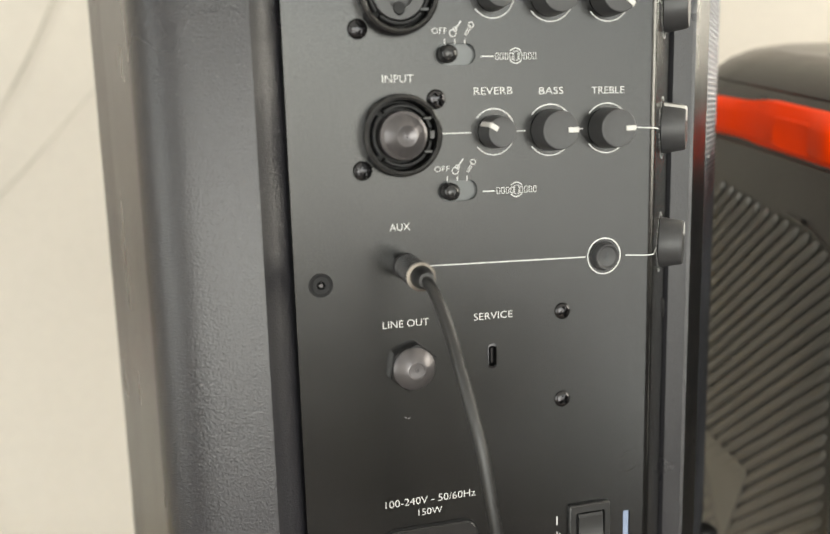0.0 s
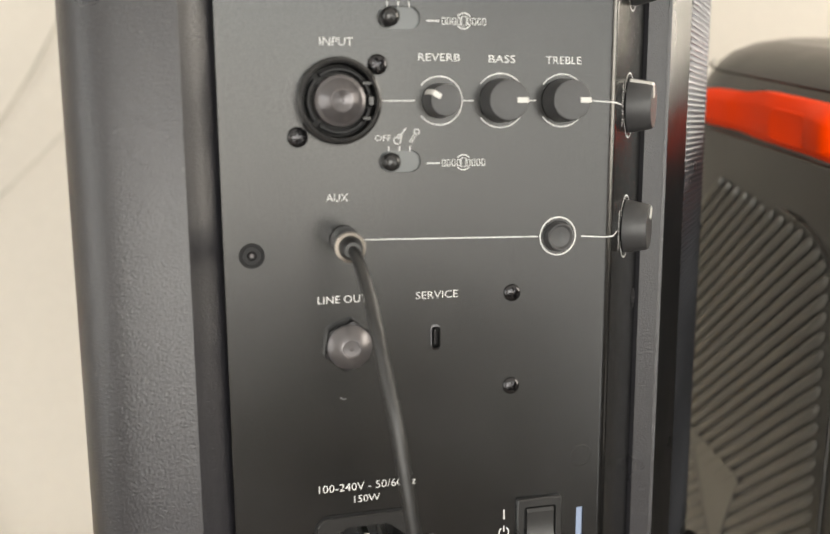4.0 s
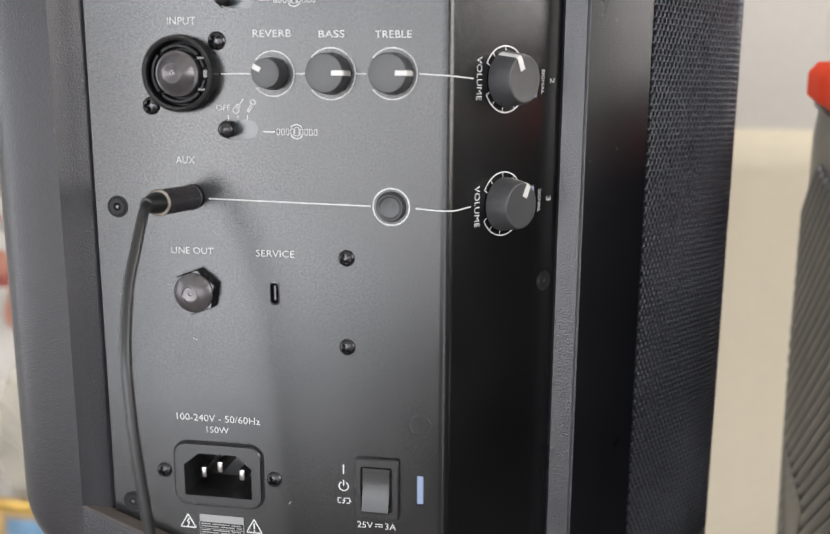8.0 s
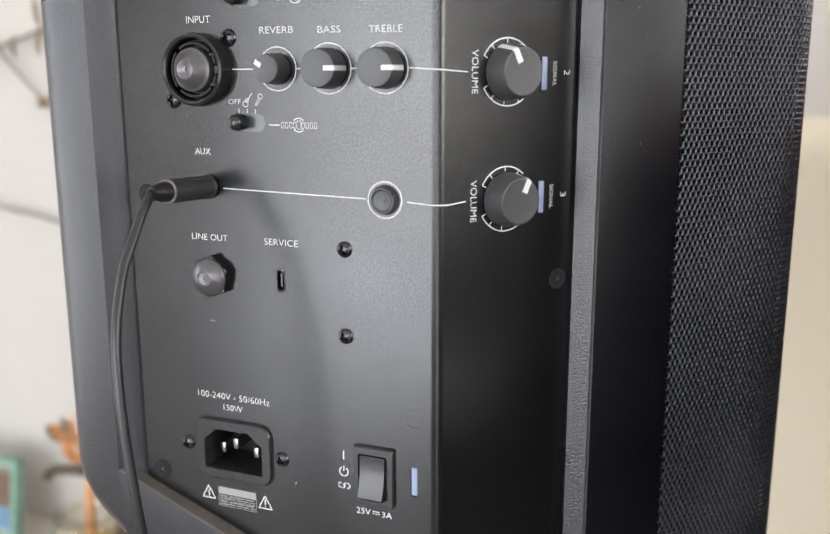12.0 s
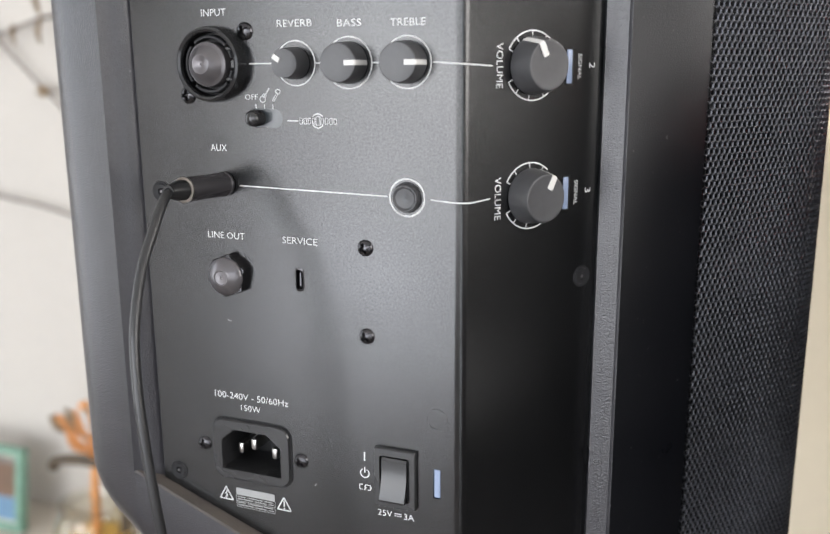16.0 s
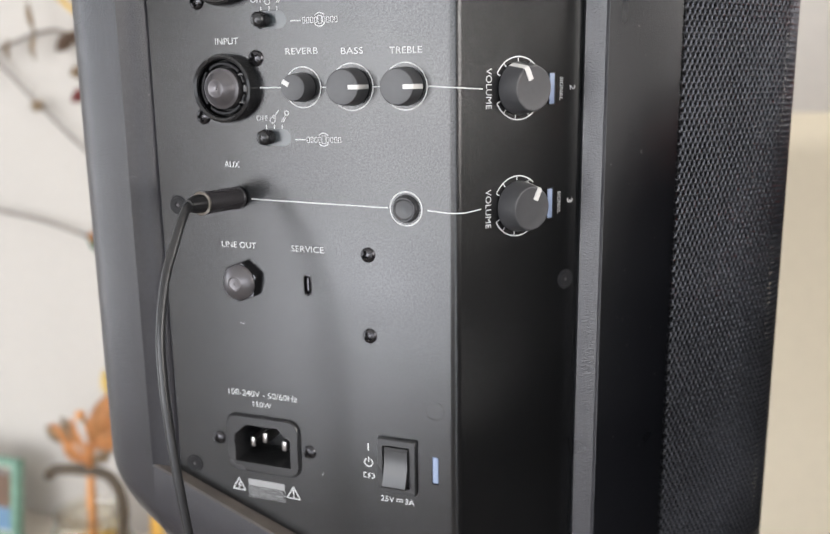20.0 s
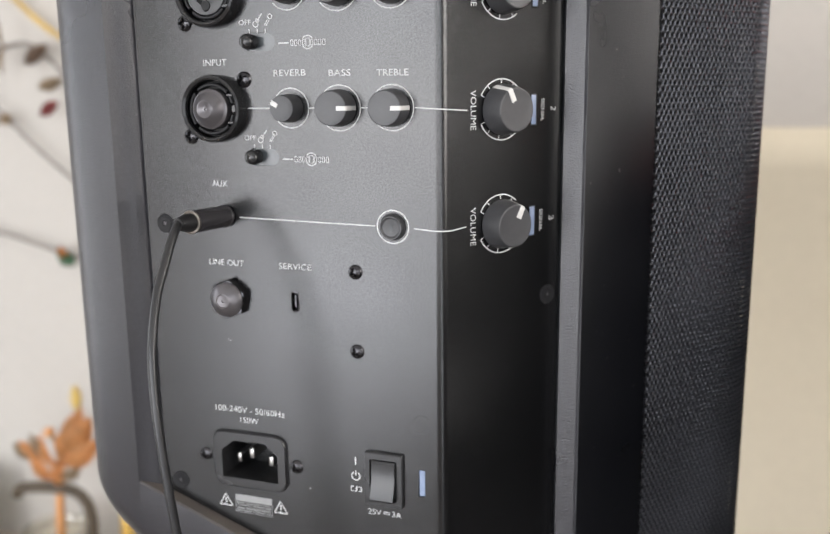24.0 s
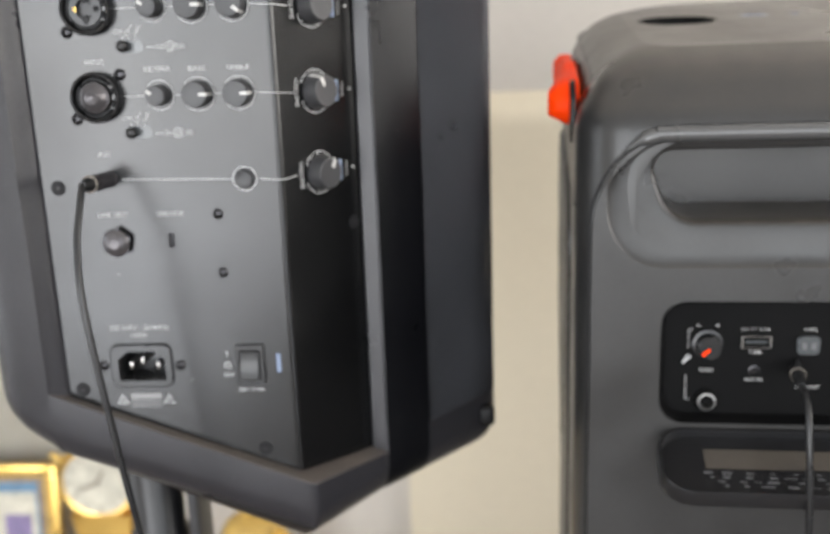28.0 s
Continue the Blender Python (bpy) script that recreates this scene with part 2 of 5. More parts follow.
def tube(points, r, n=12, caps=True, steps=6):
    """A round cord through points, smoothed."""
    p = [Vector(q) for q in points]
    line = []
    for i in range(len(p) - 1):
        a, b, c, d = p[max(i - 1, 0)], p[i], p[i + 1], p[min(i + 2, len(p) - 1)]
        for k in range(steps):
            t = k / steps
            line.append(0.5 * (2 * b + (c - a) * t + (2 * a - 5 * b + 4 * c - d) * t * t + (3 * b - a - 3 * c + d) * t ** 3))
    line.append(p[-1])
    rr = r if callable(r) else (lambda k: r)
    up, rows = None, []
    for i, q in enumerate(line):
        d = (line[min(i + 1, len(line) - 1)] - line[max(i - 1, 0)]).normalized()
        if up is None:
            up = d.orthogonal().normalized()
        up = (up - d * up.dot(d)).normalized()
        side, k = d.cross(up), rr(i / (len(line) - 1))
        rows.append([q + (up * math.cos(a) + side * math.sin(a)) * k for a in (2 * math.pi * j / n for j in range(n))])
    return loft(rows, True, caps, caps)


# ---- the room ----
def wall_piece(name, bm, mat, label, category="wall"):
    return thing(name, bm, mat, label, category, "structure")


X0, X1, Y0, Y1, ZT, ZF = ROOM["x0"], ROOM["x1"], ROOM["y0"], ROOM["y1"], ROOM["z1"], -Z0
wall_piece("floor", box_bm(X0 - 0.2, X1 + 0.2, Y0 - 0.2, Y1 + 0.2, ZF - 0.1, ZF), FLOOR, "brown laminate floor of the room", "floor")
wall_piece("ceiling", box_bm(X0 - 0.2, X1 + 0.2, Y0 - 0.2, Y1 + 0.2, ZT, ZT + 0.12), CEIL, "plain white painted ceiling", "ceiling")
wall_piece("wall_north", box_bm(X0 - 0.15, X1 + 0.15, Y1, Y1 + 0.15, ZF, ZT), WALL, "cream painted wall behind the loudspeakers")


def pierced(openings, lo, hi, box):
    """The pieces of a wall from lo to hi along its run, left round openings (from, to, sill, head) of one head's height; box turns a stretch and two heights into a mesh."""
    head = max(o[3] for o in openings)
    out = [box(lo, hi, head, ZT)]
    for a, b in zip([lo] + [o[1] for o in openings], [o[0] for o in openings] + [hi]):
        out.append(box(a, b, ZF, head))
    for a, b, za, zb in openings:
        out.append(box(a, b, ZF, za))
        if zb < head - 0.001:
            out.append(box(a, b, zb, head))
    return merge(out)


wall_piece("wall_east", pierced(OPEN_EAST, Y0 - 0.15, Y1, lambda a, b, za, zb: box_bm(X1, X1 + 0.15, a, b, za, zb)), TAUPE, "unseen dark brown side wall with three added lit openings")
wall_piece("wall_west", pierced(OPEN_SIDE, Y0 - 0.15, Y1, lambda a, b, za, zb: box_bm(X0 - 0.15, X0, a, b, za, zb)), WALL, "unseen cream side wall with an added lit opening")
wall_piece("wall_south", pierced(OPEN_BACK, X0, X1, lambda a, b, za, zb: box_bm(a, b, Y0 - 0.15, Y0, za, zb)), WALL, "unseen cream wall with four added lit openings")

# Soft warm shadow on the lower wall, built as a thin beige panel.
WALL_SHADE = material("beige_wall_shadow", (0.56, 0.500, 0.385), 0.8, grain=0.02, grain_size=90, bump=0.2, bump_size=60, vary=0.03, stain_size=2.0)
shade_outline = fillet([(Y1, ZF, 0), (Y1 - 0.030, ZF, 0.001), (Y1 - 0.030, 0.560, 0.050), (Y1, 0.590, 0)], 8)
wall_piece("shadow_panel", loft([[(x, p.x, p.y) for p in shade_outline] for x in (0.03, X1)], False, True, True), WALL_SHADE, "beige panel painting the soft warm shadow on the lower wall", "wall panel")

# ---- the stage speaker: a bent control panel in a moulded shell ----
speaker = root("portable_speaker", (0.0, 0.08, 0.42), "black portable speaker seen from its control panel, on a pole stand", "speaker")

BEND, RADIUS = math.atan2(0.0459, 0.0336), 0.0048
CUT = RADIUS * math.tan(BEND / 2)
RIDGE = 0.0325
S_FLAT, S_ARC = RIDGE - CUT, RADIUS * BEND
SIDE = Vector((math.cos(BEND), math.sin(BEND), 0))
SIDE_N = Vector((math.sin(BEND), -math.cos(BEND), 0))


def side_s(u):
    """The length along the bent sheet of a point u past the sharp ridge."""
    return S_FLAT + S_ARC + (u - CUT)


def sheet(s, z, h=0.0):
    """Length along the bent sheet, height, and distance out of it, to a place."""
    if s <= S_FLAT:
        return Vector((s, -h, z))
    if s <= S_FLAT + S_ARC:
        a = (s - S_FLAT) / RADIUS
        return Vector((S_FLAT + (RADIUS + h) * math.sin(a), RADIUS - (RADIUS + h) * math.cos(a), z))
    u = s - S_FLAT - S_ARC + CUT
    return Vector((RIDGE, 0, z)) + SIDE * u + SIDE_N * h


def on_sheet(s, z, h=0.0, turn=0.0):
    """A pose on the sheet: local x along it, y up, z out of it."""
    if s > S_FLAT + S_ARC:
        x, n = SIDE, SIDE_N
    else:
        x, n = Vector((1, 0, 0)), Vector((0, -1, 0))
    m = Matrix((x, Vector((0, 0, 1)), n)).transposed().to_4x4()
    return Matrix.Translation(sheet(s, z, h)) @ m @ Matrix.Rotation(radians(turn), 4, "Z")


# outline of the shell, from the left edge of the window round by the front to its right edge
W0, W2, APEX = Vector((-0.0948, -0.0061)), Vector((0.0746, 0.0421)), Vector((0.0401, -0.0061))
LEFT = fillet([(*W0, 0), (-0.1258, 0.0000, 0.021), (-0.1403, 0.1510, 0)], 10)
GR = fillet([(-0.1403, 0.1517, 0), (-0.1512, 0.2240, 0.02), (0.0, 0.245, 0.2), (0.1454, 0.1265, 0.022), (0.0969, 0.0667, 0)], 8)
RIGHT = [Vector((0.0969, 0.0667)), Vector((0.0860, 0.0541)), Vector((0.0753, 0.0428)), W2]


def smoothstep(a, b, x):
    k = min(max((x - a) / (b - a), 0), 1)
    return k * k * (3 - 2 * k)


def z_bottom(p):
    z = 0.399 + 0.357 * max(0.0, 0.0388 - p.x) + 0.005 * smoothstep(-0.098, -0.120, p.x)
    low = 0.4025 - 0.005 * smoothstep(0.05, 0.13, p.x)
    return low + (z - low) * (1 - smoothstep(0.02, 0.12, p.y))


Z_TOP = 0.742


def inset(line, d):
    """The line moved d towards the speaker's middle."""
    mid, out = Vector((0.0, 0.09)), []
    for i, p in enumerate(line):
        t = (line[min(i + 1, len(line) - 1)] - line[max(i - 1, 0)]).normalized()
        n = Vector((t.y, -t.x))
        if n.dot(mid - p) < 0:
            n = -n
        out.append(p + n * d)
    return out


# the rounded lower edge: how far in, how far up
LOWER = [(0.0120, 0.0), (0.0080, 0.0014), (0.0046, 0.0046), (0.0022, 0.0090), (0.0007, 0.0140), (0.0, 0.0190)]


def band(line, extra=0.0):
    rows = []
    for d, up, top in [(d, up, 0) for d, up in LOWER] + [(0.0, -0.012, 1), (0.0022, -0.007, 1), (0.010, 0.0, 1)]:
        rows.append([(q.x, q.y, (Z_TOP if top else z_bottom(p)) + up) for p, q in zip(line, inset(line, d + extra))])
    return rows


BACK = fillet([(*W0, 0), (*APEX, 0.008), (*W2, 0)], 8)


def height_along(x, heights):
    """Heights given at the window's left edge, at the ridge and at its right edge."""
    k = (x - W0.x) / (APEX.x - W0.x)
    return heights[0] + (heights[1] - heights[0]) * k if k < 1 else heights[1] + (heights[2] - heights[1]) * min((x - APEX.x) / (W2.x - APEX.x), 1)


# the window's edge on the rim plane and the matching edge of the panel's bed
PANEL_L, PANEL_R = -0.0856, side_s(0.0555)
bed_r = Vector((0.0661, 0.0434))
BED_LINE = fillet([(PANEL_L - 0.001, 0.0012, 0), (RIDGE + 0.0005, 0.0012, 0.0044), (*bed_r, 0)], 8)
WIN_RIM = [(p.x, p.y, height_along(p.x, (0.4840, 0.4322, 0.4268))) for p in BACK] + [(p.x, p.y, 0.7160) for p in BACK[::-1]]
BED = [(p.x, p.y, height_along(p.x, (0.4830, 0.4335, 0.4278))) for p in BED_LINE] + [(p.x, p.y, 0.7148) for p in BED_LINE[::-1]]


def between(k, back=0.0):
    return [Vector(a).lerp(Vector(b), k) + Vector((0, back, 0)) for a, b in zip(WIN_RIM, BED)]


def shell_bm():
    left = loft(band(LEFT), False)
    low, high = [], []
    for d, up in LOWER:
        q = inset(BACK, d)
        low.append([(b.x, b.y, z_bottom(a) + up) for a, b in zip(BACK, q)])
        high.append([(b.x, b.y, Z_TOP - up * 0.8) for a, b in zip(BACK, q)])
    edge = [p + Vector((0, 0, -0.0007 if i < len(BACK) else 0.0007)) for i, p in enumerate(between(0.0))]
    low.append(edge[:len(BACK)])
    high.append(edge[len(BACK):][::-1])
    rows = [edge, between(0.08, 0.0001), between(0.14, 0.0004), between(0.5, 0.0002), between(1.0), [p + Vector((0.002 if p.x < 0 else -0.002, 0.004, 0)) for p in between(1.0)]]
    recess = loft(rows, True)
    bms = merge([left, loft(low, False), loft(high, False), recess])
    bmesh.ops.remove_doubles(bms, verts=bms.verts[:], dist=0.0002)
    return bms


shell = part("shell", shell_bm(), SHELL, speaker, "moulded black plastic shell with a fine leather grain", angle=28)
part("flank", loft(band(RIGHT), False), FLANK, speaker, "smooth black flank between control panel and grille", angle=28)
ring_line = LEFT + inset(GR, 0.004) + RIGHT + [APEX]
part("underside", loft([[(p.x, p.y, z_bottom(o) + 0.001) for o, p in zip(ring_line, inset(ring_line, 0.010))], [(0.0, 0.09, 0.43)] * len(ring_line)], True), SHELL, speaker)
part("top_face", loft([[(p.x, p.y, Z_TOP) for p in inset(ring_line, 0.010)], [(0.0, 0.09, Z_TOP + 0.001)] * len(ring_line)], True), SHELL, speaker)
part("baffle", loft(band(GR, 0.004), False), DARK, speaker)

# the control panel, bent along the ridge, with its cut-outs
HOLES = {"slot_high": (-0.0347, 0.6552, 0.0125, 0.0064, 0.0031), "slot_low": (-0.0347, 0.6150, 0.0125, 0.0064, 0.0031), "inlet": (-0.0462, 0.4968, 0.0285, 0.0200, 0.003),
         "usb": (-0.0243, 0.5621, 0.0030, 0.0078, 0.0012), "lamp": (0.0243, 0.4968, 0.0025, 0.0104, 0.0004)}


def panel_low(s):
    if s < RIDGE:
        return 0.4800 + (0.4372 - 0.4800) * (s - PANEL_L) / (RIDGE - PANEL_L)
    return 0.4372 + (0.4284 - 0.4372) * (s - RIDGE) / (PANEL_R - RIDGE)


def panel_bm():
    bm = bmesh.new()
    top = 0.7142
    loops = [[(PANEL_L, panel_low(PANEL_L)), (S_FLAT, panel_low(S_FLAT)), (S_FLAT, top), (PANEL_L, top)]]
    loops += [[(x + a, z + b) for a, b in rrect(w, h, r, 5)] for x, z, w, h, r in HOLES.values()]
    edges = []
    for loop in loops:
        vs = [bm.verts.new((a, 0, b)) for a, b in loop]
        edges += [bm.edges.new((vs[i], vs[(i + 1) % len(vs)])) for i in range(len(vs))]
    bmesh.ops.triangle_fill(bm, edges=edges, use_beauty=True, use_dissolve=False)
    for loop in loops[1:]:
        loft([[(a, 0, b) for a, b in loop], [(a, 0.003, b) for a, b in loop]], True, bm=bm)
    cols = [S_FLAT + S_ARC * i / 32 for i in range(33)] + [PANEL_R]
    loft([[sheet(s, panel_low(s)) for s in cols], [sheet(s, top) for s in cols]], False, bm=bm)
    rim = [(PANEL_L, panel_low(PANEL_L)), (S_FLAT, panel_low(S_FLAT))] + [(s, panel_low(s)) for s in cols[1:]] + [(PANEL_R, top)]
    loft([[sheet(s, z) for s, z in rim + [(PANEL_L, top)]], [sheet(s, z, -0.002) for s, z in rim + [(PANEL_L, top)]]], False, bm=bm)
    bmesh.ops.remove_doubles(bm, verts=bm.verts[:], dist=0.00002)
    return bm


panel = part("control_panel", panel_bm(), PANEL, speaker, "satin black metal control panel bent along one edge", smooth=False)


# ---- prints, knobs and sockets on the control panel ----
def text_2d(body, height, width=None, turn=0.0):
    """Letters as flat faces round (0, 0), of the given cap height and width."""
    cu = bpy.data.curves.new("letters", "FONT")
    cu.body, cu.size, cu.resolution_u, cu.align_x, cu.offset = body, 1.0, 3, "LEFT", -0.006
    ob = new("letters", cu)
    me = bpy.data.meshes.new_from_object(ob)
    pts = [(v.co.x, v.co.y) for v in me.vertices]
    faces = [tuple(q.vertices) for q in me.polygons]
    bpy.data.objects.remove(ob)
    bpy.data.curves.remove(cu)
    bpy.data.meshes.remove(me)
    xs, ys = [q[0] for q in pts], [q[1] for q in pts]
    cx, cy, w, h = (min(xs) + max(xs)) / 2, (min(ys) + max(ys)) / 2, max(xs) - min(xs), max(ys) - min(ys)
    kx, ky = (width / w if width else height / h), height / h
    c, s = math.cos(radians(turn)), math.sin(radians(turn))
    out = [((q[0] - cx) * kx, (q[1] - cy) * ky) for q in pts]
    return [(a * c - b * s, a * s + b * c) for a, b in out], faces


def moved(shape, x, y):
    return [(a + x, b + y) for a, b in shape[0]], shape[1]


def bar(x0, y0, x1, y1, w):
    d = Vector((x1 - x0, y1 - y0)).normalized() * w / 2
    n = Vector((-d.y, d.x))
    n_cuts = max(1, int(abs(x1 - x0) / 0.0008)) if x1 > S_FLAT else 1
    pts, faces = [], []
    for i in range(n_cuts + 1):
        k = i / n_cuts
        p = Vector((x0 + (x1 - x0) * k, y0 + (y1 - y0) * k))
        pts += [tuple(p + n), tuple(p - n)]
        if i:
            faces.append((2 * i - 2, 2 * i - 1, 2 * i + 1, 2 * i))
    return pts, faces


def arc(cx, cy, r, w, a0, a1, n=None):
    n = n or max(6, int(abs(a1 - a0) / 6))
    pts = []
    for i in range(n + 1):
        a = radians(a0 + (a1 - a0) * i / n)
        for q in (r - w / 2, r + w / 2):
            pts.append((cx + q * math.cos(a), cy + q * math.sin(a)))
    return pts, [(2 * i, 2 * i + 2, 2 * i + 3, 2 * i + 1) for i in range(n)]


def poly(points):
    return list(points), [tuple(range(len(points)))]


def joined(shapes):
    pts, faces = [], []
    for p, f in shapes:
        k = len(pts)
        pts += p
        faces += [tuple(i + k for i in q) for q in f]
    return pts, faces


def flat_bm(shape, place):
    pts, faces = shape
    return from_lists([place(a, b) for a, b in pts], faces)


def printed(name, shapes, label="", parent=None, mat=None, h=0.00012):
    shape = joined(shapes if isinstance(shapes, list) else [shapes])
    return part(name, flat_bm(shape, lambda a, b: sheet(a, b, h)), mat or PRINT, parent or panel, label, smooth=False)


LINE = 0.00037
ROWS_Z = (0.6724, 0.6322, 0.5914)
for i, z in enumerate(ROWS_Z[:2]):
    if i == 1:
        printed("lettering", moved(text_2d("INPUT", 0.0022, 0.0094), -0.0526, 0.6484), "white printed word INPUT")
    printed("lettering", moved(text_2d("REVERB", 0.0021, 0.0124), -0.0230, z + 0.0122), "white printed word REVERB")
    printed("lettering", moved(text_2d("BASS", 0.0021, 0.0081), -0.0040, z + 0.0119), "white printed word BASS")
    printed("lettering", moved(text_2d("TREBLE", 0.0021, 0.0113), 0.0153, z + 0.0117), "white printed word TREBLE")
    # signal line from the socket to the volume knob
    printed("signal_line", [bar(-0.0400, z, -0.0302, z, LINE), bar(-0.0158, z, -0.0126, z, LINE), bar(0.0036, z, 0.0068, z, LINE), bar(0.0232, z, side_s(0.0108), z - 0.0012, LINE)], "thin white printed line")
    for cx, r in ((-0.0230, 0.0069), (-0.0044, 0.0078), (0.0150, 0.0077)):
        printed("dial_ring", [arc(cx, z, r, 0.00036, -142, 142)], "white printed dial ring")
    # selector marks
    zs = z - 0.0178
    printed("lettering", moved(text_2d("OFF", 0.0017, 0.0047), -0.0397, zs + 0.0073), "white printed word OFF")
    guitar = [arc(-0.0355, zs + 0.0066, 0.0010, 0.00028, 0, 360), arc(-0.0348, zs + 0.0077, 0.0006, 0.00028, 0, 360), bar(-0.0350, zs + 0.0074, -0.0329, zs + 0.0101, 0.0004)]
    mic = [bar(-0.0319, zs + 0.0061, -0.0306, zs + 0.0082, 0.00028), bar(-0.0314, zs + 0.0059, -0.0300, zs + 0.0079, 0.00028), arc(-0.0298, zs + 0.0090, 0.0008, 0.00028, 0, 360), bar(-0.0306, zs + 0.0091, -0.0297, zs + 0.0081, 0.0003)]
    printed("guitar_icon", guitar, "small white guitar icon")
    printed("microphone_icon", mic, "small white microphone icon")
    printed("tick_marks", [bar(x, zs + 0.0036, x, zs + 0.0050, 0.0003) for x in (-0.0381, -0.0349, -0.0318)], "three white tick marks")
    # a maker's mark, drawn as plain bars with two arcs round it
    bars = [bar(-0.0268, zs - 0.0001, -0.0228, zs - 0.0001, 0.00035)]
    for k in range(9):
        x = -0.0217 + 0.00152 * k
        w, low, high = (0.0007, -0.0013, 0.0013) if k == 4 else (0.00045, -0.0010, 0.0008)
        bars += [bar(x - w, zs + low, x - w, zs + high, 0.00017), bar(x + w, zs + low, x + w, zs + high, 0.00017), bar(x - w, zs + low, x + w, zs + low, 0.00017), bar(x - w, zs + high, x + w, zs + high, 0.00017)]
    bars += [arc(-0.0157, zs, 0.0022, 0.0003, 35, 145), arc(-0.0157, zs, 0.0022, 0.0003, 215, 325)]
    printed("maker_mark", bars, "small white printed mark of bars and arcs")

z = ROWS_Z[2]
printed("signal_line", [bar(-0.0458, 0.5926, 0.0080, 0.5915, LINE), bar(0.0223, 0.5911, 0.0290, 0.5906, LINE), bar(0.0289, 0.5906, side_s(0.0040), 0.5904, LINE), bar(side_s(0.0039), 0.5904, side_s(0.0104), 0.5911, LINE)], "thin white printed line")
printed("lettering", moved(text_2d("AUX", 0.0022, 0.0063), -0.0533, 0.6050), "white printed word AUX")
printed("lettering", moved(text_2d("LINE OUT", 0.0022, 0.0146), -0.0523, 0.5753), "white printed words LINE OUT")
printed("lettering", moved(text_2d("SERVICE", 0.0022, 0.0130), -0.0238, 0.5752), "white printed word SERVICE")
printed("lettering", moved(text_2d("100-240V - 50/60Hz", 0.0024, 0.0300), -0.0457, 0.5172), "white printed mains rating")
printed("lettering", moved(text_2d("150W", 0.0022, 0.0080), -0.0460, 0.5131), "white printed wattage")
printed("lettering", [moved(text_2d("25V", 0.0022, 0.0053), 0.0055, 0.4829), moved(text_2d("3A", 0.0022, 0.0037), 0.0143, 0.4829), bar(0.0090, 0.4834, 0.0116, 0.4834, 0.0003),
                      bar(0.0090, 0.4826, 0.0097, 0.4826, 0.0003), bar(0.00998, 0.4826, 0.01065, 0.4826, 0.0003), bar(0.0109, 0.4826, 0.0116, 0.4826, 0.0003)], "white printed charge rating")
printed("on_mark", bar(-0.0018, 0.5008, -0.0018, 0.5040, 0.00045), "white printed on mark")
printed("power_icon", [arc(-0.0018, 0.4963, 0.0016, 0.0004, 120, 420), bar(-0.0018, 0.4965, -0.0018, 0.4985, 0.0004)], "white printed power symbol")
printed("battery_icon", [bar(-0.0038, 0.4920, -0.0027, 0.4920, 0.0003), bar(-0.0038, 0.4902, -0.0027, 0.4902, 0.0003), bar(-0.0038, 0.4902, -0.0038, 0.4920, 0.0003), bar(-0.0009, 0.4920, 0.0002, 0.4920, 0.0003),
                         bar(-0.0009, 0.4902, 0.0002, 0.4902, 0.0003), bar(0.0002, 0.4902, 0.0002, 0.4920, 0.0003), bar(0.0005, 0.4907, 0.0005, 0.4915, 0.0004), bar(-0.0013, 0.4922, -0.0021, 0.4911, 0.0004), bar(-0.0021, 0.4911, -0.0013, 0.4911, 0.0003), bar(-0.0013, 0.4911, -0.0022, 0.4900, 0.0004)], "white printed battery symbol")
for cx, bolt in ((-0.0583, 1), (-0.0340, 0)):
    c = [(cx - 0.0028, 0.4762), (cx + 0.0028, 0.4762), (cx, 0.4811)]
    tri = [bar(*a, *b, 0.0004) for a, b in zip(c, c[1:] + c[:1])]
    tri += [bar(cx + 0.0004, 0.4795, cx - 0.0004, 0.4782, 0.0004), bar(cx - 0.0004, 0.4783, cx + 0.0004, 0.4780, 0.0004), bar(cx + 0.0004, 0.4780, cx - 0.0002, 0.4766, 0.0004)] if bolt else [bar(cx, 0.4797, cx, 0.4776, 0.0005), bar(cx, 0.4771, cx, 0.4767, 0.0005)]
    printed("warning_triangle", tri, "white printed warning triangle")
lab = [poly([(-0.0540, 0.4787), (-0.0378, 0.4787), (-0.0378, 0.4815), (-0.0540, 0.4815)])]
lab += [bar(-0.0540, 0.4740, -0.0378, 0.4740, 0.0002), bar(-0.0540, 0.4763, -0.0378, 0.4763, 0.0002), bar(-0.0540, 0.4740, -0.0540, 0.4787, 0.0002), bar(-0.0378, 0.4740, -0.0378, 0.4787, 0.0002)]
for k, zz in enumerate((0.4780, 0.4771, 0.4757, 0.4748)):
    for a, b in (((-0.0535, -0.0470), (-0.0463, -0.0412), (-0.0405, -0.0384)) if k % 2 else ((-0.0535, -0.0500), (-0.0493, -0.0430), (-0.0424, -0.0388))):
        lab.append(bar(a, zz, b, zz, 0.0004))
printed("warning_label", lab, "small grey warning label with bars of fine print", mat=PALEINK)
for a in ((-0.0535, 0.5455, -0.0529, 0.5450), (-0.0525, 0.5449, -0.0519, 0.5451), (-0.0212, 0.4880, -0.0206, 0.4890)):
    printed("scuff", bar(*a, 0.00022), "faint pale scuff", mat=PALEINK)
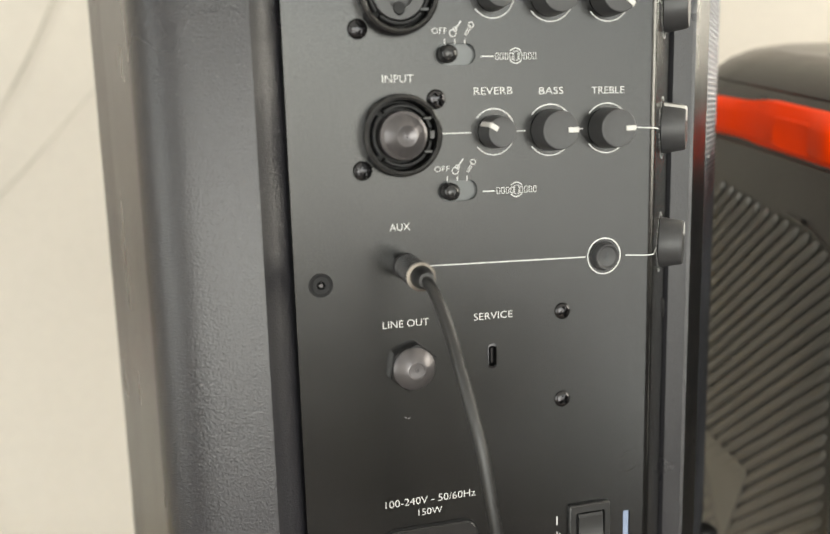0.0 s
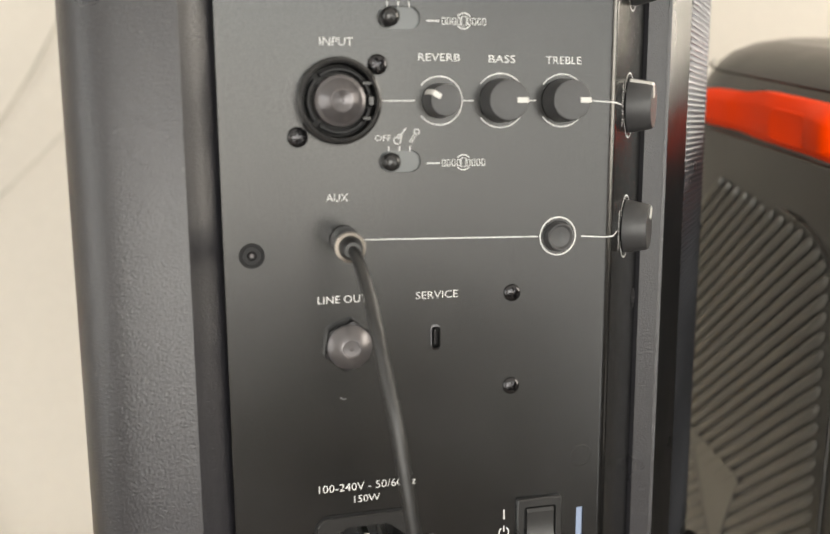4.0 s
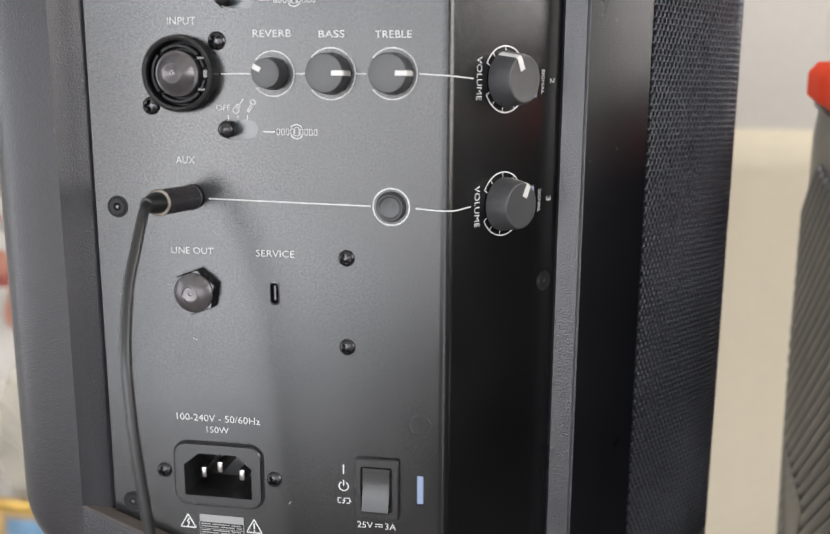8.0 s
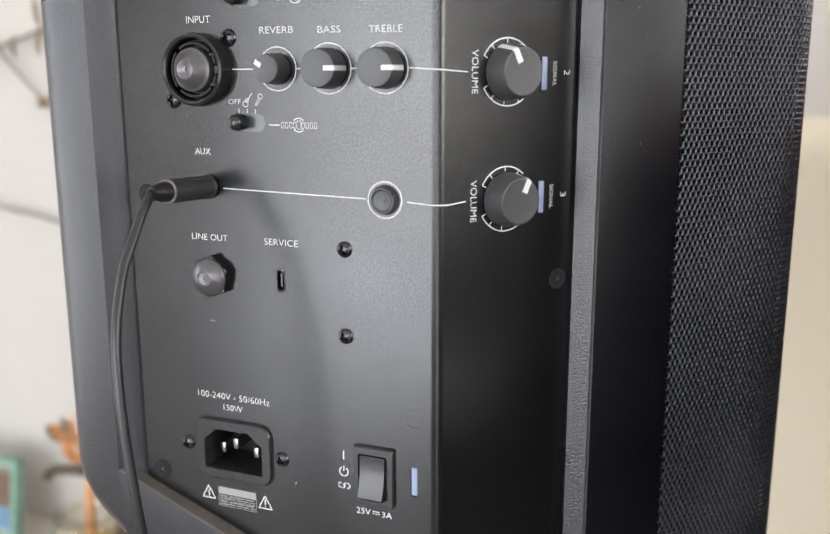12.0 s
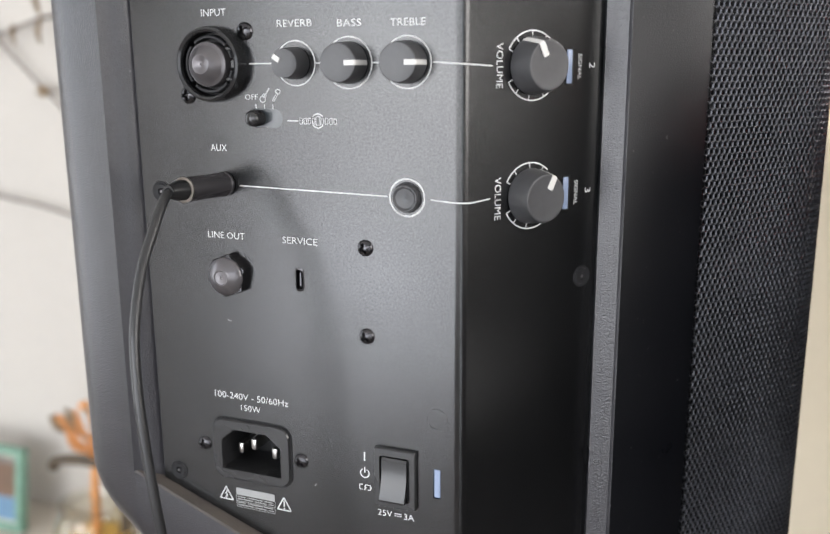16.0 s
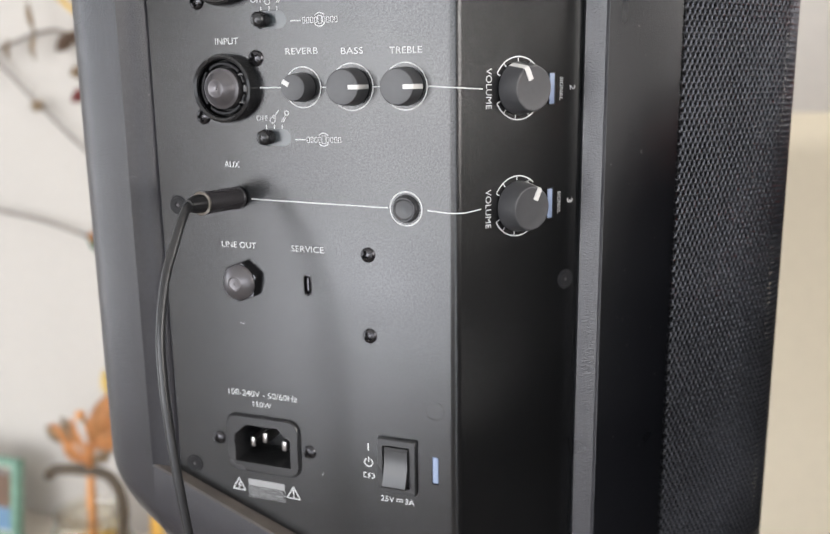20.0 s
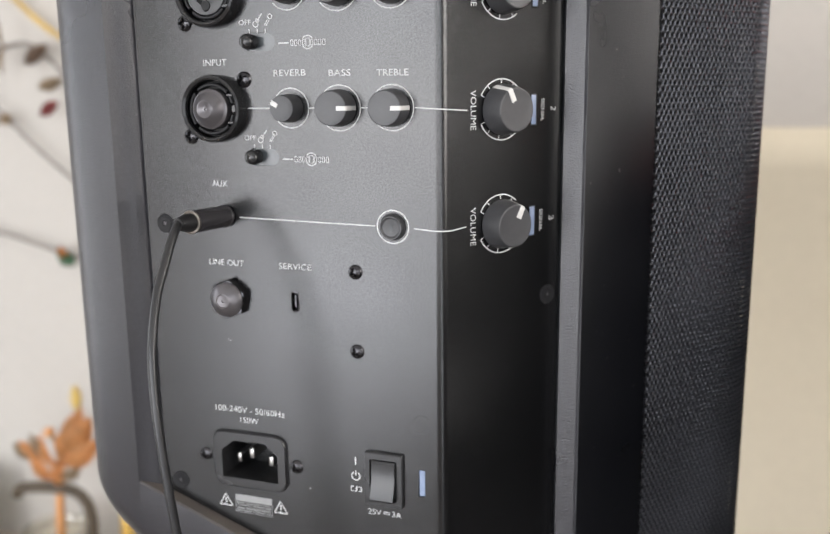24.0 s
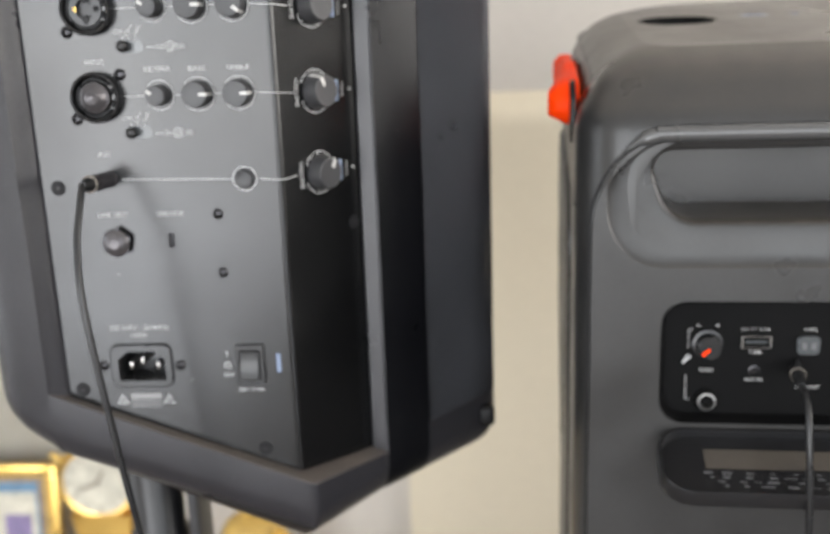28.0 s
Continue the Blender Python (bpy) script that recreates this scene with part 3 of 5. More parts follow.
part("pressed_ring", loft([[tuple(on_sheet(0.0243, 0.5195) @ Vector((r * math.cos(a), r * math.sin(a), h))) for a in (2 * math.pi * k / 28 for k in range(28))] for r, h in ((0.0031, -0.0001), (0.0033, 0.00012), (0.0036, 0.00012), (0.0038, -0.0001))], True), PANEL, panel)

# side part of the panel: volume dials
for row, z in enumerate((0.6718, 0.6310, 0.5908)):
    c = side_s(0.0261)
    ticks = []
    for a0, a1 in ((48, 152), (208, 308)):
        ticks.append(arc(c, z, 0.0105, 0.0004, a0, a1))
    for a in (152, 128, 92, 60, 208, 232, 262, 296):
        q, w = math.cos(radians(a)), math.sin(radians(a))
        ticks.append(bar(c + 0.0105 * q, z + 0.0105 * w, c + 0.0089 * q, z + 0.0089 * w, 0.0003))
    printed("volume_scale", ticks, "white printed volume scale")
    printed("lettering", moved(text_2d("VOLUME", 0.0024, 0.0133, -90), side_s(0.0134), z), "white printed word VOLUME")
    printed("lettering", moved(text_2d("SIGNAL", 0.0016, 0.0080, -90), side_s(0.0454), z - 0.0004), "white printed word SIGNAL")
    printed("lettering", moved(text_2d(str(row + 1), 0.0024, 0.0006 if row == 0 else 0.0017, -90), side_s(0.0506), z), "white printed number")
    lens = [[tuple(on_sheet(side_s(0.0408), z - 0.0003, h) @ Vector((a * k, b * k, 0))) for a, b in rrect(0.0021, 0.0104, 0.0003, 3)] for h, k in ((0.0, 1.0), (0.0004, 1.0), (0.0005, 0.93))]
    printed("lamp_slot", poly([(side_s(0.0408) - 0.0013, z - 0.0060), (side_s(0.0408) + 0.0019, z - 0.0060), (side_s(0.0408) + 0.0019, z + 0.0054), (side_s(0.0408) - 0.0013, z + 0.0054)]), "black slot of the lamp", mat=DARK)
    part("signal_lamp", loft(lens, True, False, True), LENS, panel, "pale lavender signal lamp, unlit")


def knob(s, z, r, height, angle, name, marker, mat=KNOB):
    """A tapered knob with a white pointer; angle in degrees from straight right, anticlockwise."""
    m = on_sheet(s, z, 0.0003)
    top = r * marker
    ob = part(name, lathe([(r, 0.0), (r, 0.0008), (top + (r - top) * 0.25, height * 0.82), (top, height * 0.945), (top * 0.985, height * 0.985), (top * 0.95, height), (top * 0.91, height), (top * 0.86, height - 0.00006), (top * 0.5, height - 0.0001), (0, height - 0.0001)], 40, m), mat, panel, angle=30)
    a = on_sheet(s, z, 0.0003, angle)
    w = 0.00075 if r < 0.0075 else 0.00095
    path = [(top * 0.40, height + 0.0003), (top * 0.93, height + 0.0003), (top * 1.02, height * 0.96), (r * 1.02, 0.0006)]
    rows = [[(q, -w, h), (q, w, h), (q - (0.0006 if k > 1 else 0), w, h - (0.0006 if k < 2 else 0)), (q - (0.0006 if k > 1 else 0), -w, h - (0.0006 if k < 2 else 0))] for k, (q, h) in enumerate(path)]
    bm = loft(rows, True, True, True)
    bm.transform(a)
    part("pointer", bm, POINTER, ob, "white pointer line", angle=20)
    return ob


for z, turns in ((ROWS_Z[0], (150, 0, -38)), (ROWS_Z[1], (150, 0, 0))):
    knob(-0.0230, z, 0.0050, 0.0072, turns[0], "tone_knob", 0.90)
    knob(-0.0044, z, 0.0064, 0.0078, turns[1], "tone_knob", 0.92)
    knob(0.0150, z, 0.0064, 0.0078, turns[2], "tone_knob", 0.92)
for z, turn in ((0.6718, 62), (0.6310, 116), (0.5908, 64)):
    knob(side_s(0.0261), z, 0.0088, 0.0078, turn, "volume_knob", 0.86)


def cross_screw(s, z, r=0.0027, turn=20, name="screw", dome=0.0013, mat=None):
    """A domed screw head with a cross recess."""
    bm, rings, n = bmesh.new(), 9, 40
    rows = []
    for i in range(rings + 1):
        q = r * i / rings
        row = []
        for j in range(n):
            a = 2 * math.pi * j / n
            x, y = q * math.cos(a), q * math.sin(a)
            h = dome * (1 - (q / r) ** 2) ** 0.6 if q < r else 0.0
            near, far = min(abs(x), abs(y)), max(abs(x), abs(y))
            if near < r * 0.17 and far < r * 0.62:
                h -= 0.0010
            row.append((x if i else 1e-6 * math.cos(a), y if i else 1e-6 * math.sin(a), h))
        rows.append(row)
    loft(rows[::-1], True, bm=bm)
    bm.transform(on_sheet(s, z, 0.0002, turn))
    return part(name, bm, mat or SCREW, panel, angle=40)


def flat_screw(s, z, turn=0):
    """A countersunk screw in a dark ring, with a small star recess."""
    m = on_sheet(s, z, 0.0, turn)
    ob = part("countersunk_screw", lathe([(0.0037, 0.0001), (0.0036, 0.0003), (0.0031, 0.0003), (0.0029, 0.00015), (0.0028, 0.0004), (0.0012, 0.0004), (0.0010, 0.0001), (0.0, 0.0001)], 30, m), OXIDE, panel)
    part("screw_head", lathe([(0.0026, 0.0003), (0.0025, 0.00052), (0.0013, 0.00052), (0.0012, 0.0003)], 24, m), OXIDE, ob)
    star = [(0.0008 * (1 if k % 2 else 0.55) * math.cos(math.pi * k / 6), 0.0008 * (1 if k % 2 else 0.55) * math.sin(math.pi * k / 6)) for k in range(12)]
    part("star_recess", flat_bm(poly(star), lambda a, b: m @ Vector((a, b, 0.00045))), CAP, ob)
    return ob


for s, z, t in ((0.0, 0.5745, 20), (0.0, 0.5450, 35), (-0.0662, 0.4970, 12), (-0.0262, 0.4966, 40)):
    cross_screw(s, z, 0.0027, t)
for s, z in ((-0.0779, 0.5892), (-0.0787, 0.4842), (0.0140, 0.4500), (side_s(0.0492), 0.5616)):
    flat_screw(s, z, 15)

# combination sockets
def lathe_open(profile, n, m):
    """The same with no cap at its first ring."""
    rows = [[((r or 1e-5) * math.cos(a), (r or 1e-5) * math.sin(a), h) for a in (2 * math.pi * i / n for i in range(n))] for r, h in profile]
    bm = loft(rows, True)
    bm.transform(m)
    return bm


for z, plugged in ((ROWS_Z[0], False), (ROWS_Z[1], True)):
    m = on_sheet(-0.0526, z - 0.0001)
    sock = part("input_socket", lathe_open([(0.0121, 0.0), (0.0121, 0.0034), (0.0117, 0.0052), (0.0110, 0.0057), (0.0103, 0.0052), (0.0101, 0.0038), (0.0099, 0.0003)], 48, m), JACK, panel, "round black combination socket", angle=25)
    for sx, sz, t in ((0.0115, 0.0101, 30), (-0.0115, -0.0100, 5)):
        cross_screw(-0.0526 + sx, z + sz, 0.0029, t)
    part("socket_well", lathe_open([(0.01005, 0.0040), (0.0099, 0.0007), (0.0, 0.0007)], 40, m), DARK, sock, "dark inside of the socket")
    # key slots and latch on the socket's right
    latch = merge([box_bm(0.0080, 0.0099, -0.0014, 0.0014, 0.0006, 0.0040, 0.0003, 1), box_bm(0.0062, 0.0090, 0.0042, 0.0054, 0.0006, 0.0042, 0.0003, 1), box_bm(0.0062, 0.0090, -0.0054, -0.0042, 0.0006, 0.0042, 0.0003, 1)])
    latch.transform(m)
    part("latch", latch, JACK, sock)
    # a notched collar round the inside
    collar = []
    for a0, a1 in ((14, 30), (42, 128), (140, 218), (230, 318), (330, 346)):
        steps = [radians(a0 + (a1 - a0) * k / 8) for k in range(9)]
        collar.append(loft([[(r * math.cos(a), r * math.sin(a), h) for r, h in ((0.0093, 0.0006), (0.0093, 0.0036), (0.0089, 0.0040), (0.0083, 0.0040), (0.0081, 0.0036), (0.0081, 0.0006))] for a in steps], False, True, True))
    collar = merge(collar)
    collar.transform(m)
    part("collar", collar, OXIDE, sock, "notched black collar", angle=30)
    if plugged:
        part("dust_plug", lathe([(0.0072, 0.0007), (0.0072, 0.0046), (0.0070, 0.0052), (0.0062, 0.0056), (0.0058, 0.0060), (0.0034, 0.0086), (0.0030, 0.0088), (0.0026, 0.0087), (0.0014, 0.0081), (0.0006, 0.0080), (0.0004, 0.0076), (0.0, 0.0076)], 40, on_sheet(-0.0526, z - 0.0001)), CAP, sock, "dark domed dust plug", angle=22)
    else:
        face = part("socket_face", lathe([(0.0079, 0.0006), (0.0079, 0.0036), (0.0076, 0.0040), (0.0046, 0.0040), (0.0044, 0.0012), (0.0, 0.0012)], 40, m), KNOB, sock, "matt grey socket face")
        for ax, ay in ((-0.0001, 0.0052), (0.0, -0.0052), (0.0053, 0.0)):
            part("pin_hole", lathe([(0.0014, 0.0042), (0.0009, 0.0042), (0.0008, 0.0041), (0.0, 0.0041)], 16, m @ Matrix.Translation((ax, ay, 0))), DARK, face)
        part("key_lobe", lathe([(0.0018, 0.00405), (0.0017, 0.0043), (0.0, 0.0043)], 20, m @ Matrix.Translation((0, 0.0045, 0))), DARK, face)
        part("key_lobe", lathe([(0.0018, 0.00405), (0.0017, 0.0043), (0.0, 0.0043)], 20, m @ Matrix.Translation((0, -0.0045, 0))), DARK, face)
        for dz in (-0.0006, 0.0006):
            c = box_bm(-0.0052, -0.0036, dz - 0.0003, dz + 0.0003, 0.0036, 0.0047, 0.0001, 1)
            c.transform(m)
            part("contact", c, GOLD, face, "small gilt contact")

# slide selectors
for key in ("slot_high", "slot_low"):
    x, z, w, h, r = HOLES[key]
    loop = rrect(w + 0.0006, h + 0.0006, r, 5)
    slot = part("selector_slot", loft([[(x + a, 0.0012, z + b) for a, b in loop], [(x + a * 0.98, 0.0013, z + b * 0.98) for a, b in loop]], True, False, True), SLIDE, panel, "smooth shining grey floor of a slide selector")
    part("selector_peg", lathe([(0.0026, -0.001), (0.0027, 0.0028), (0.0025, 0.0037), (0.0019, 0.0044), (0.0010, 0.0048), (0.0, 0.0049)], 24, on_sheet(x - 0.0031, z)), JACK, slot, "glossy black selector peg")

# pairing button
m = on_sheet(0.0146, 0.5914)
printed("button_ring", arc(0.0146, 0.5914, 0.0058, 0.00042, 0, 360), "white printed ring")
button = part("pairing_button", lathe([(0.0049, 0.0001), (0.0048, 0.0003), (0.0044, 0.0002), (0.0043, 0.0020), (0.0040, 0.0026), (0.0037, 0.0026), (0.0031, 0.0021), (0.0, 0.0018)], 36, m), NYLON, panel, "round dark push button", angle=25)
rune = [((-0.0007, 0.0008), (0.0007, -0.0007)), ((0.0007, -0.0007), (0.0, -0.0015)), ((0.0, -0.0015), (0.0, 0.0015)), ((0.0, 0.0015), (0.0007, 0.0007)), ((0.0007, 0.0007), (-0.0007, -0.0008))]
part("button_mark", flat_bm(joined([bar(*a, *b, 0.00022) for a, b in rune]), lambda a, b: m @ Vector((a, b, 0.0022))), SLOTF, button, "faint engraved mark", smooth=False)

# capped line output
m = on_sheet(-0.0510, 0.5618)
hexa = [(0.0079 * math.cos(math.pi * k / 3 + 0.35), 0.0079 * math.sin(math.pi * k / 3 + 0.35)) for k in range(6)]
nut = part("hex_nut", loft([[tuple(m @ Vector((a * q, b * q, h))) for a, b in hexa] for q, h in ((1, 0.0), (1, 0.0026), (0.95, 0.0034), (0.6, 0.0035))], True, False, True), SCREW, panel, "black hexagonal nut", angle=20)
part("dust_cap", lathe([(0.0066, 0.0030), (0.0066, 0.0040), (0.0063, 0.0044), (0.0030, 0.0066), (0.0026, 0.0067), (0.0023, 0.0064), (0.0006, 0.0063), (0.0004, 0.0060), (0.0, 0.0060)], 36, m), CAP, nut, "gunmetal conical dust cap", angle=22)

# service port
x, z, w, h, r = HOLES["usb"]
part("port_floor", box_bm(x - 0.002, x + 0.002, 0.0022, 0.003, z - 0.0045, z + 0.0045), DARK, panel)
ring = [[(x + a * k, y, z + b * k) for a, b in rrect(w, h, r, 4)] for k, y in ((1.04, -0.0002), (0.86, -0.0003), (0.84, 0.0020))]
port = part("service_port", loft(ring, True), SCREW, panel, "small upright steel port")
part("port_tongue", box_bm(x - 0.0004, x + 0.0004, 0.0004, 0.0022, z - 0.0024, z + 0.0024, 0.0001, 1), SCREW, port)

# mains inlet
BLADE = material("worn_nickel", (0.34, 0.33, 0.32), 0.28, metal=1.0)
x, z, w, h, r = HOLES["inlet"]


def inlet_hole(k=1.0):
    a, b = 0.0122 * k, 0.0078 * k
    return [(-a, -b), (a, -b), (a, b - 0.0045), (a - 0.0055, b), (-a + 0.0055, b), (-a, b - 0.0045)]


outer = rrect(0.0308, 0.0219, 0.0042, 6)
frame_bm = bmesh.new()
loops = [[(a, b) for a, b in outer], inlet_hole()]
edges = []
for loop in loops:
    vs = [frame_bm.verts.new((x + a, -0.0013, z + b)) for a, b in loop]
    edges += [frame_bm.edges.new((vs[i], vs[(i + 1) % len(vs)])) for i in range(len(vs))]
bmesh.ops.triangle_fill(frame_bm, edges=edges, use_beauty=True)
loft([[(x + a, -0.0013, z + b) for a, b in outer], [(x + a * 1.02, -0.0008, z + b * 1.03) for a, b in outer], [(x + a * 1.02, 0.0002, z + b * 1.03) for a, b in outer]], True, bm=frame_bm)
bmesh.ops.remove_doubles(frame_bm, verts=frame_bm.verts[:], dist=0.00002)
inlet = part("mains_inlet", frame_bm, JACK, panel, "black mains inlet with three bare blades", angle=25)
part("inlet_gasket", loft([[(x + a, y, z + b) for a, b in rrect(w, h, r, 6)] for w, h, r, y in ((0.0326, 0.0237, 0.0050, 0.0002), (0.0326, 0.0237, 0.0050, -0.00035), (0.0300, 0.0212, 0.0040, -0.00035))], True), DARK, inlet, "dark gap round the inlet")
part("inlet_well", loft([[(x + a, -0.0012, z + b) for a, b in inlet_hole()], [(x + a, 0.0002, z + b) for a, b in inlet_hole(0.985)], [(x + a, 0.0160, z + b) for a, b in inlet_hole(0.95)]], True, False, True), JACK, inlet, "glossy dark well of the inlet", angle=20)
for px, pz, tip in ((-0.0070, -0.0012, 0.0032), (0.0, 0.0022, 0.0009), (0.0070, -0.0012, 0.0032)):
    part("contact_blade", box_bm(x + px - 0.0010, x + px + 0.0010, tip, 0.0158, z + pz - 0.0020, z + pz + 0.0020, 0.0004, 2), BLADE, inlet, "steel contact blade")

# rocker switch
bez = [[(0.0098 + a * k, y, 0.4967 + b * k) for a, b in rrect(0.0150, 0.0212, 0.0007, 2)] for k, y in ((1.0, 0.0), (1.0, -0.0013), (0.96, -0.0018))]
inner = [[(0.0098 + a, y, 0.4967 + b) for a, b in rrect(0.0108 * k, 0.0160 * k, 0.0009, 2)] for k, y in ((1.0, -0.0018), (0.99, -0.0003), (0.2, -0.0003))]
switch = part("power_switch", loft(bez + inner, True, False, True), JACK, panel, "black rocker switch in a raised bezel", angle=25)
prof = [(0.5043, -0.0004), (0.5040, -0.0016), (0.5030, -0.0022), (0.5000, -0.0021), (0.4965, -0.0024), (0.4930, -0.0034), (0.4900, -0.0046), (0.4893, -0.0044), (0.4891, -0.0004)]
part("rocker", loft([[(0.0053 + 0.0006 * e, y + 0.0005 * e, zz) for zz, y in prof] for e in (1, 0)] + [[(0.0143 - 0.0006 * e, y + 0.0005 * e, zz) for zz, y in prof] for e in (0, 1)], False, True, True), JACK, switch, "glossy black rocker", angle=30)
x, z, w, h, r = HOLES["lamp"]
part("charge_lamp", box_bm(x - 0.00122, x + 0.00122, 0.0003, 0.002, z - 0.0051, z + 0.0051, 0.0003, 1), LENS, panel, "pale blue charge lamp, unlit")


# perforated grille round the front and sides
def grille_bm():
    line = GR[::-1]
    run = [0.0]
    for a, b in zip(line, line[1:]):
        run.append(run[-1] + (b - a).length)
    pitch, row_h = 0.00256, 0.00222
    z_a, z_b = 0.432, 0.722
    n_c, n_r = int(run[-1] / pitch), int((z_b - z_a) / row_h)

    def at(s):
        s = min(max(s, 0), run[-1])
        i = next(k for k in range(len(run) - 1) if s <= run[k + 1] + 1e-9)
        p = line[i].lerp(line[i + 1], (s - run[i]) / (run[i + 1] - run[i]))
        t = (line[i + 1] - line[i]).normalized()
        return p, Vector((t.y, -t.x))
    verts, faces = [], []
    ring6 = [(math.cos(math.pi * k / 3 + math.pi / 6), math.sin(math.pi * k / 3 + math.pi / 6)) for k in range(6)]
    rad = pitch / math.sqrt(3)
    cache = {}

    def put(s, z, back):
        key = (round(s * 4e5), round(z * 4e5), back)
        if key not in cache:
            p, n = at(s)
            q = p + n * back if n.dot(Vector((0, 0.09)) - p) > 0 else p - n * back
            cache[key] = len(verts)
            verts.append((q.x, q.y, z))
        return cache[key]
    for j in range(n_r):
        z = z_a + row_h * (j + 0.5)
        for i in range(n_c):
            s = pitch * (i + 0.5 + 0.5 * (j % 2))
            if s > run[-1] - 0.074:
                continue
            o = [put(s + a * rad, z + b * rad, 0.0) for a, b in ring6]
            h = [put(s + a * rad * 0.67, z + b * rad * 0.67, 0.0003) for a, b in ring6]
            d = [put(s + a * rad * 0.65, z + b * rad * 0.65, 0.0009) for a, b in ring6]
            for k in range(6):
                n = (k + 1) % 6
                faces.append((o[k], o[n], h[n], h[k]))
                faces.append((h[k], h[n], d[n], d[k]))
    me = bpy.data.meshes.new("grille")
    base = origin(speaker)
    me.from_pydata([(a - base.x, b - base.y, c + Z0 - base.z) for a, b, c in verts], [], faces)
    me.materials.append(GRILLE)
    me.validate()
    ob = new("grille", me)
    ob.parent = speaker
    return tagged(ob, "black perforated steel grille")


grille_bm()
side = GR[:11]
part("side_rim", loft([[(q.x, q.y, z_bottom(p) + 0.018) for p, q in zip(side, inset(side, 0.0002))], [(q.x, q.y, 0.7210) for p, q in zip(side, inset(side, 0.0002))]], False), SHELL, speaker, "plain moulded rim beside the grille")
rows = [[(q.x, q.y, z_bottom(p) + up) for p, q in zip(GR, inset(GR, d))] for d, up in LOWER]
part("grille_rim", loft(rows + [[(q.x, q.y, 0.434) for q in inset(GR, d)] for d in (0.0, 0.0015)], False), SHELL, speaker)
rows = [[(q.x, q.y, Z_TOP - up) for q in inset(GR, d)] for d, up in ((0.0105, 0.0), (0.0022, 0.007), (0.0, 0.012))]
part("grille_rim", loft(rows + [[(q.x, q.y, 0.720) for q in inset(GR, d)] for d in (0.0, 0.0015)], False), SHELL, speaker)
part("foot", box_bm(0.1270, 0.1375, 0.1030, 0.1135, 0.4140, 0.4270, 0.003, 3), DARK, speaker, "small black rubber foot")


# ---- the party speaker ----
GREYINK = material("grey_ink", (0.11, 0.11, 0.115), 0.5)
BX0, BX1, BY0, BY1, BZ0, BZ1 = 0.1760, 0.5100, 0.0140, 0.2800, -0.0100, 0.6690
BCX, BCY = (BX0 + BX1) / 2, (BY0 + BY1) / 2
party = root("party_speaker", (BCX, BCY, BZ0), "large charcoal party speaker with a bright orange carrying strap", "speaker")


NEAR_R, FAR_R = 0.026, 0.075


def plan(d):
    """The outline in plan, d further in; tight corners at the back plate, wide ones at the front."""
    out = []
    for sx, sy, r, a0 in ((1, 1, FAR_R, 0), (-1, 1, FAR_R, 90), (-1, -1, NEAR_R, 180), (1, -1, NEAR_R, 270)):
        r = max(r - d * 0.2, 0.012)
        cx, cy = BCX + sx * (BX1 - BCX - d - r), BCY + sy * (BY1 - BCY - d - r)
        out += [(cx + r * math.cos(radians(a0 + 9 * i)), cy + r * math.sin(radians(a0 + 9 * i))) for i in range(11)]
    return out


def flank(s, z, h=0.0):
    """A place on the flank, s along it from the back, round the wide corner; h out of it."""
    bend = BY1 - FAR_R
    if s <= bend:
        return (BX0 - h, s, z)
    a = (s - bend) / FAR_R
    return (BX0 + FAR_R - (FAR_R + h) * math.cos(a), bend + (FAR_R + h) * math.sin(a), z)


def leaned(bm):
    """The upper end of the box rises towards its front."""
    for v in bm.verts:
        v.co.z += 0.15 * (v.co.y - 0.20) * smoothstep(0.605, 0.652, v.co.z)
    return bm


def filled(loops, place, bm=None):
    """A flat face with holes; the first loop is its outline."""
    bm = bm or bmesh.new()
    edges = []
    for loop in loops:
        vs = [bm.verts.new(place(a, b)) for a, b in loop]
        edges += [bm.edges.new((vs[i], vs[(i + 1) % len(vs)])) for i in range(len(vs))]
    bmesh.ops.triangle_fill(bm, edges=edges, use_beauty=True)
    return bm


SLOT_TOP = [(0.2180, 0.1500), (0.2240, 0.1360), (0.2340, 0.1310), (0.2500, 0.1310), (0.2600, 0.1360), (0.2660, 0.1500), (0.2600, 0.1640), (0.2500, 0.1690), (0.2340, 0.1690), (0.2240, 0.1640)]
rows = [(0.012, BZ0), (0.004, BZ0 + 0.004), (0.0, BZ0 + 0.012), (0.0, 0.300), (0.0, 0.560), (0.0, 0.607), (0.0025, 0.630), (0.006, 0.644), (0.0110, 0.6545), (0.0175, 0.6615), (0.0260, 0.6664), (0.036, BZ1)]
body = loft([[(a, b, z) for a, b in plan(d)] for d, z in rows], True, True, False)
body.normal_update()
bmesh.ops.delete(body, geom=[f for f in body.faces if all(v.co.y < BY0 + 0.0004 and BZ0 + 0.01 < v.co.z < 0.6076 for v in f.verts) and abs(f.normal.y) > 0.9985], context="FACES")
edge_l, edge_r = BX0 + NEAR_R, BX1 - NEAR_R
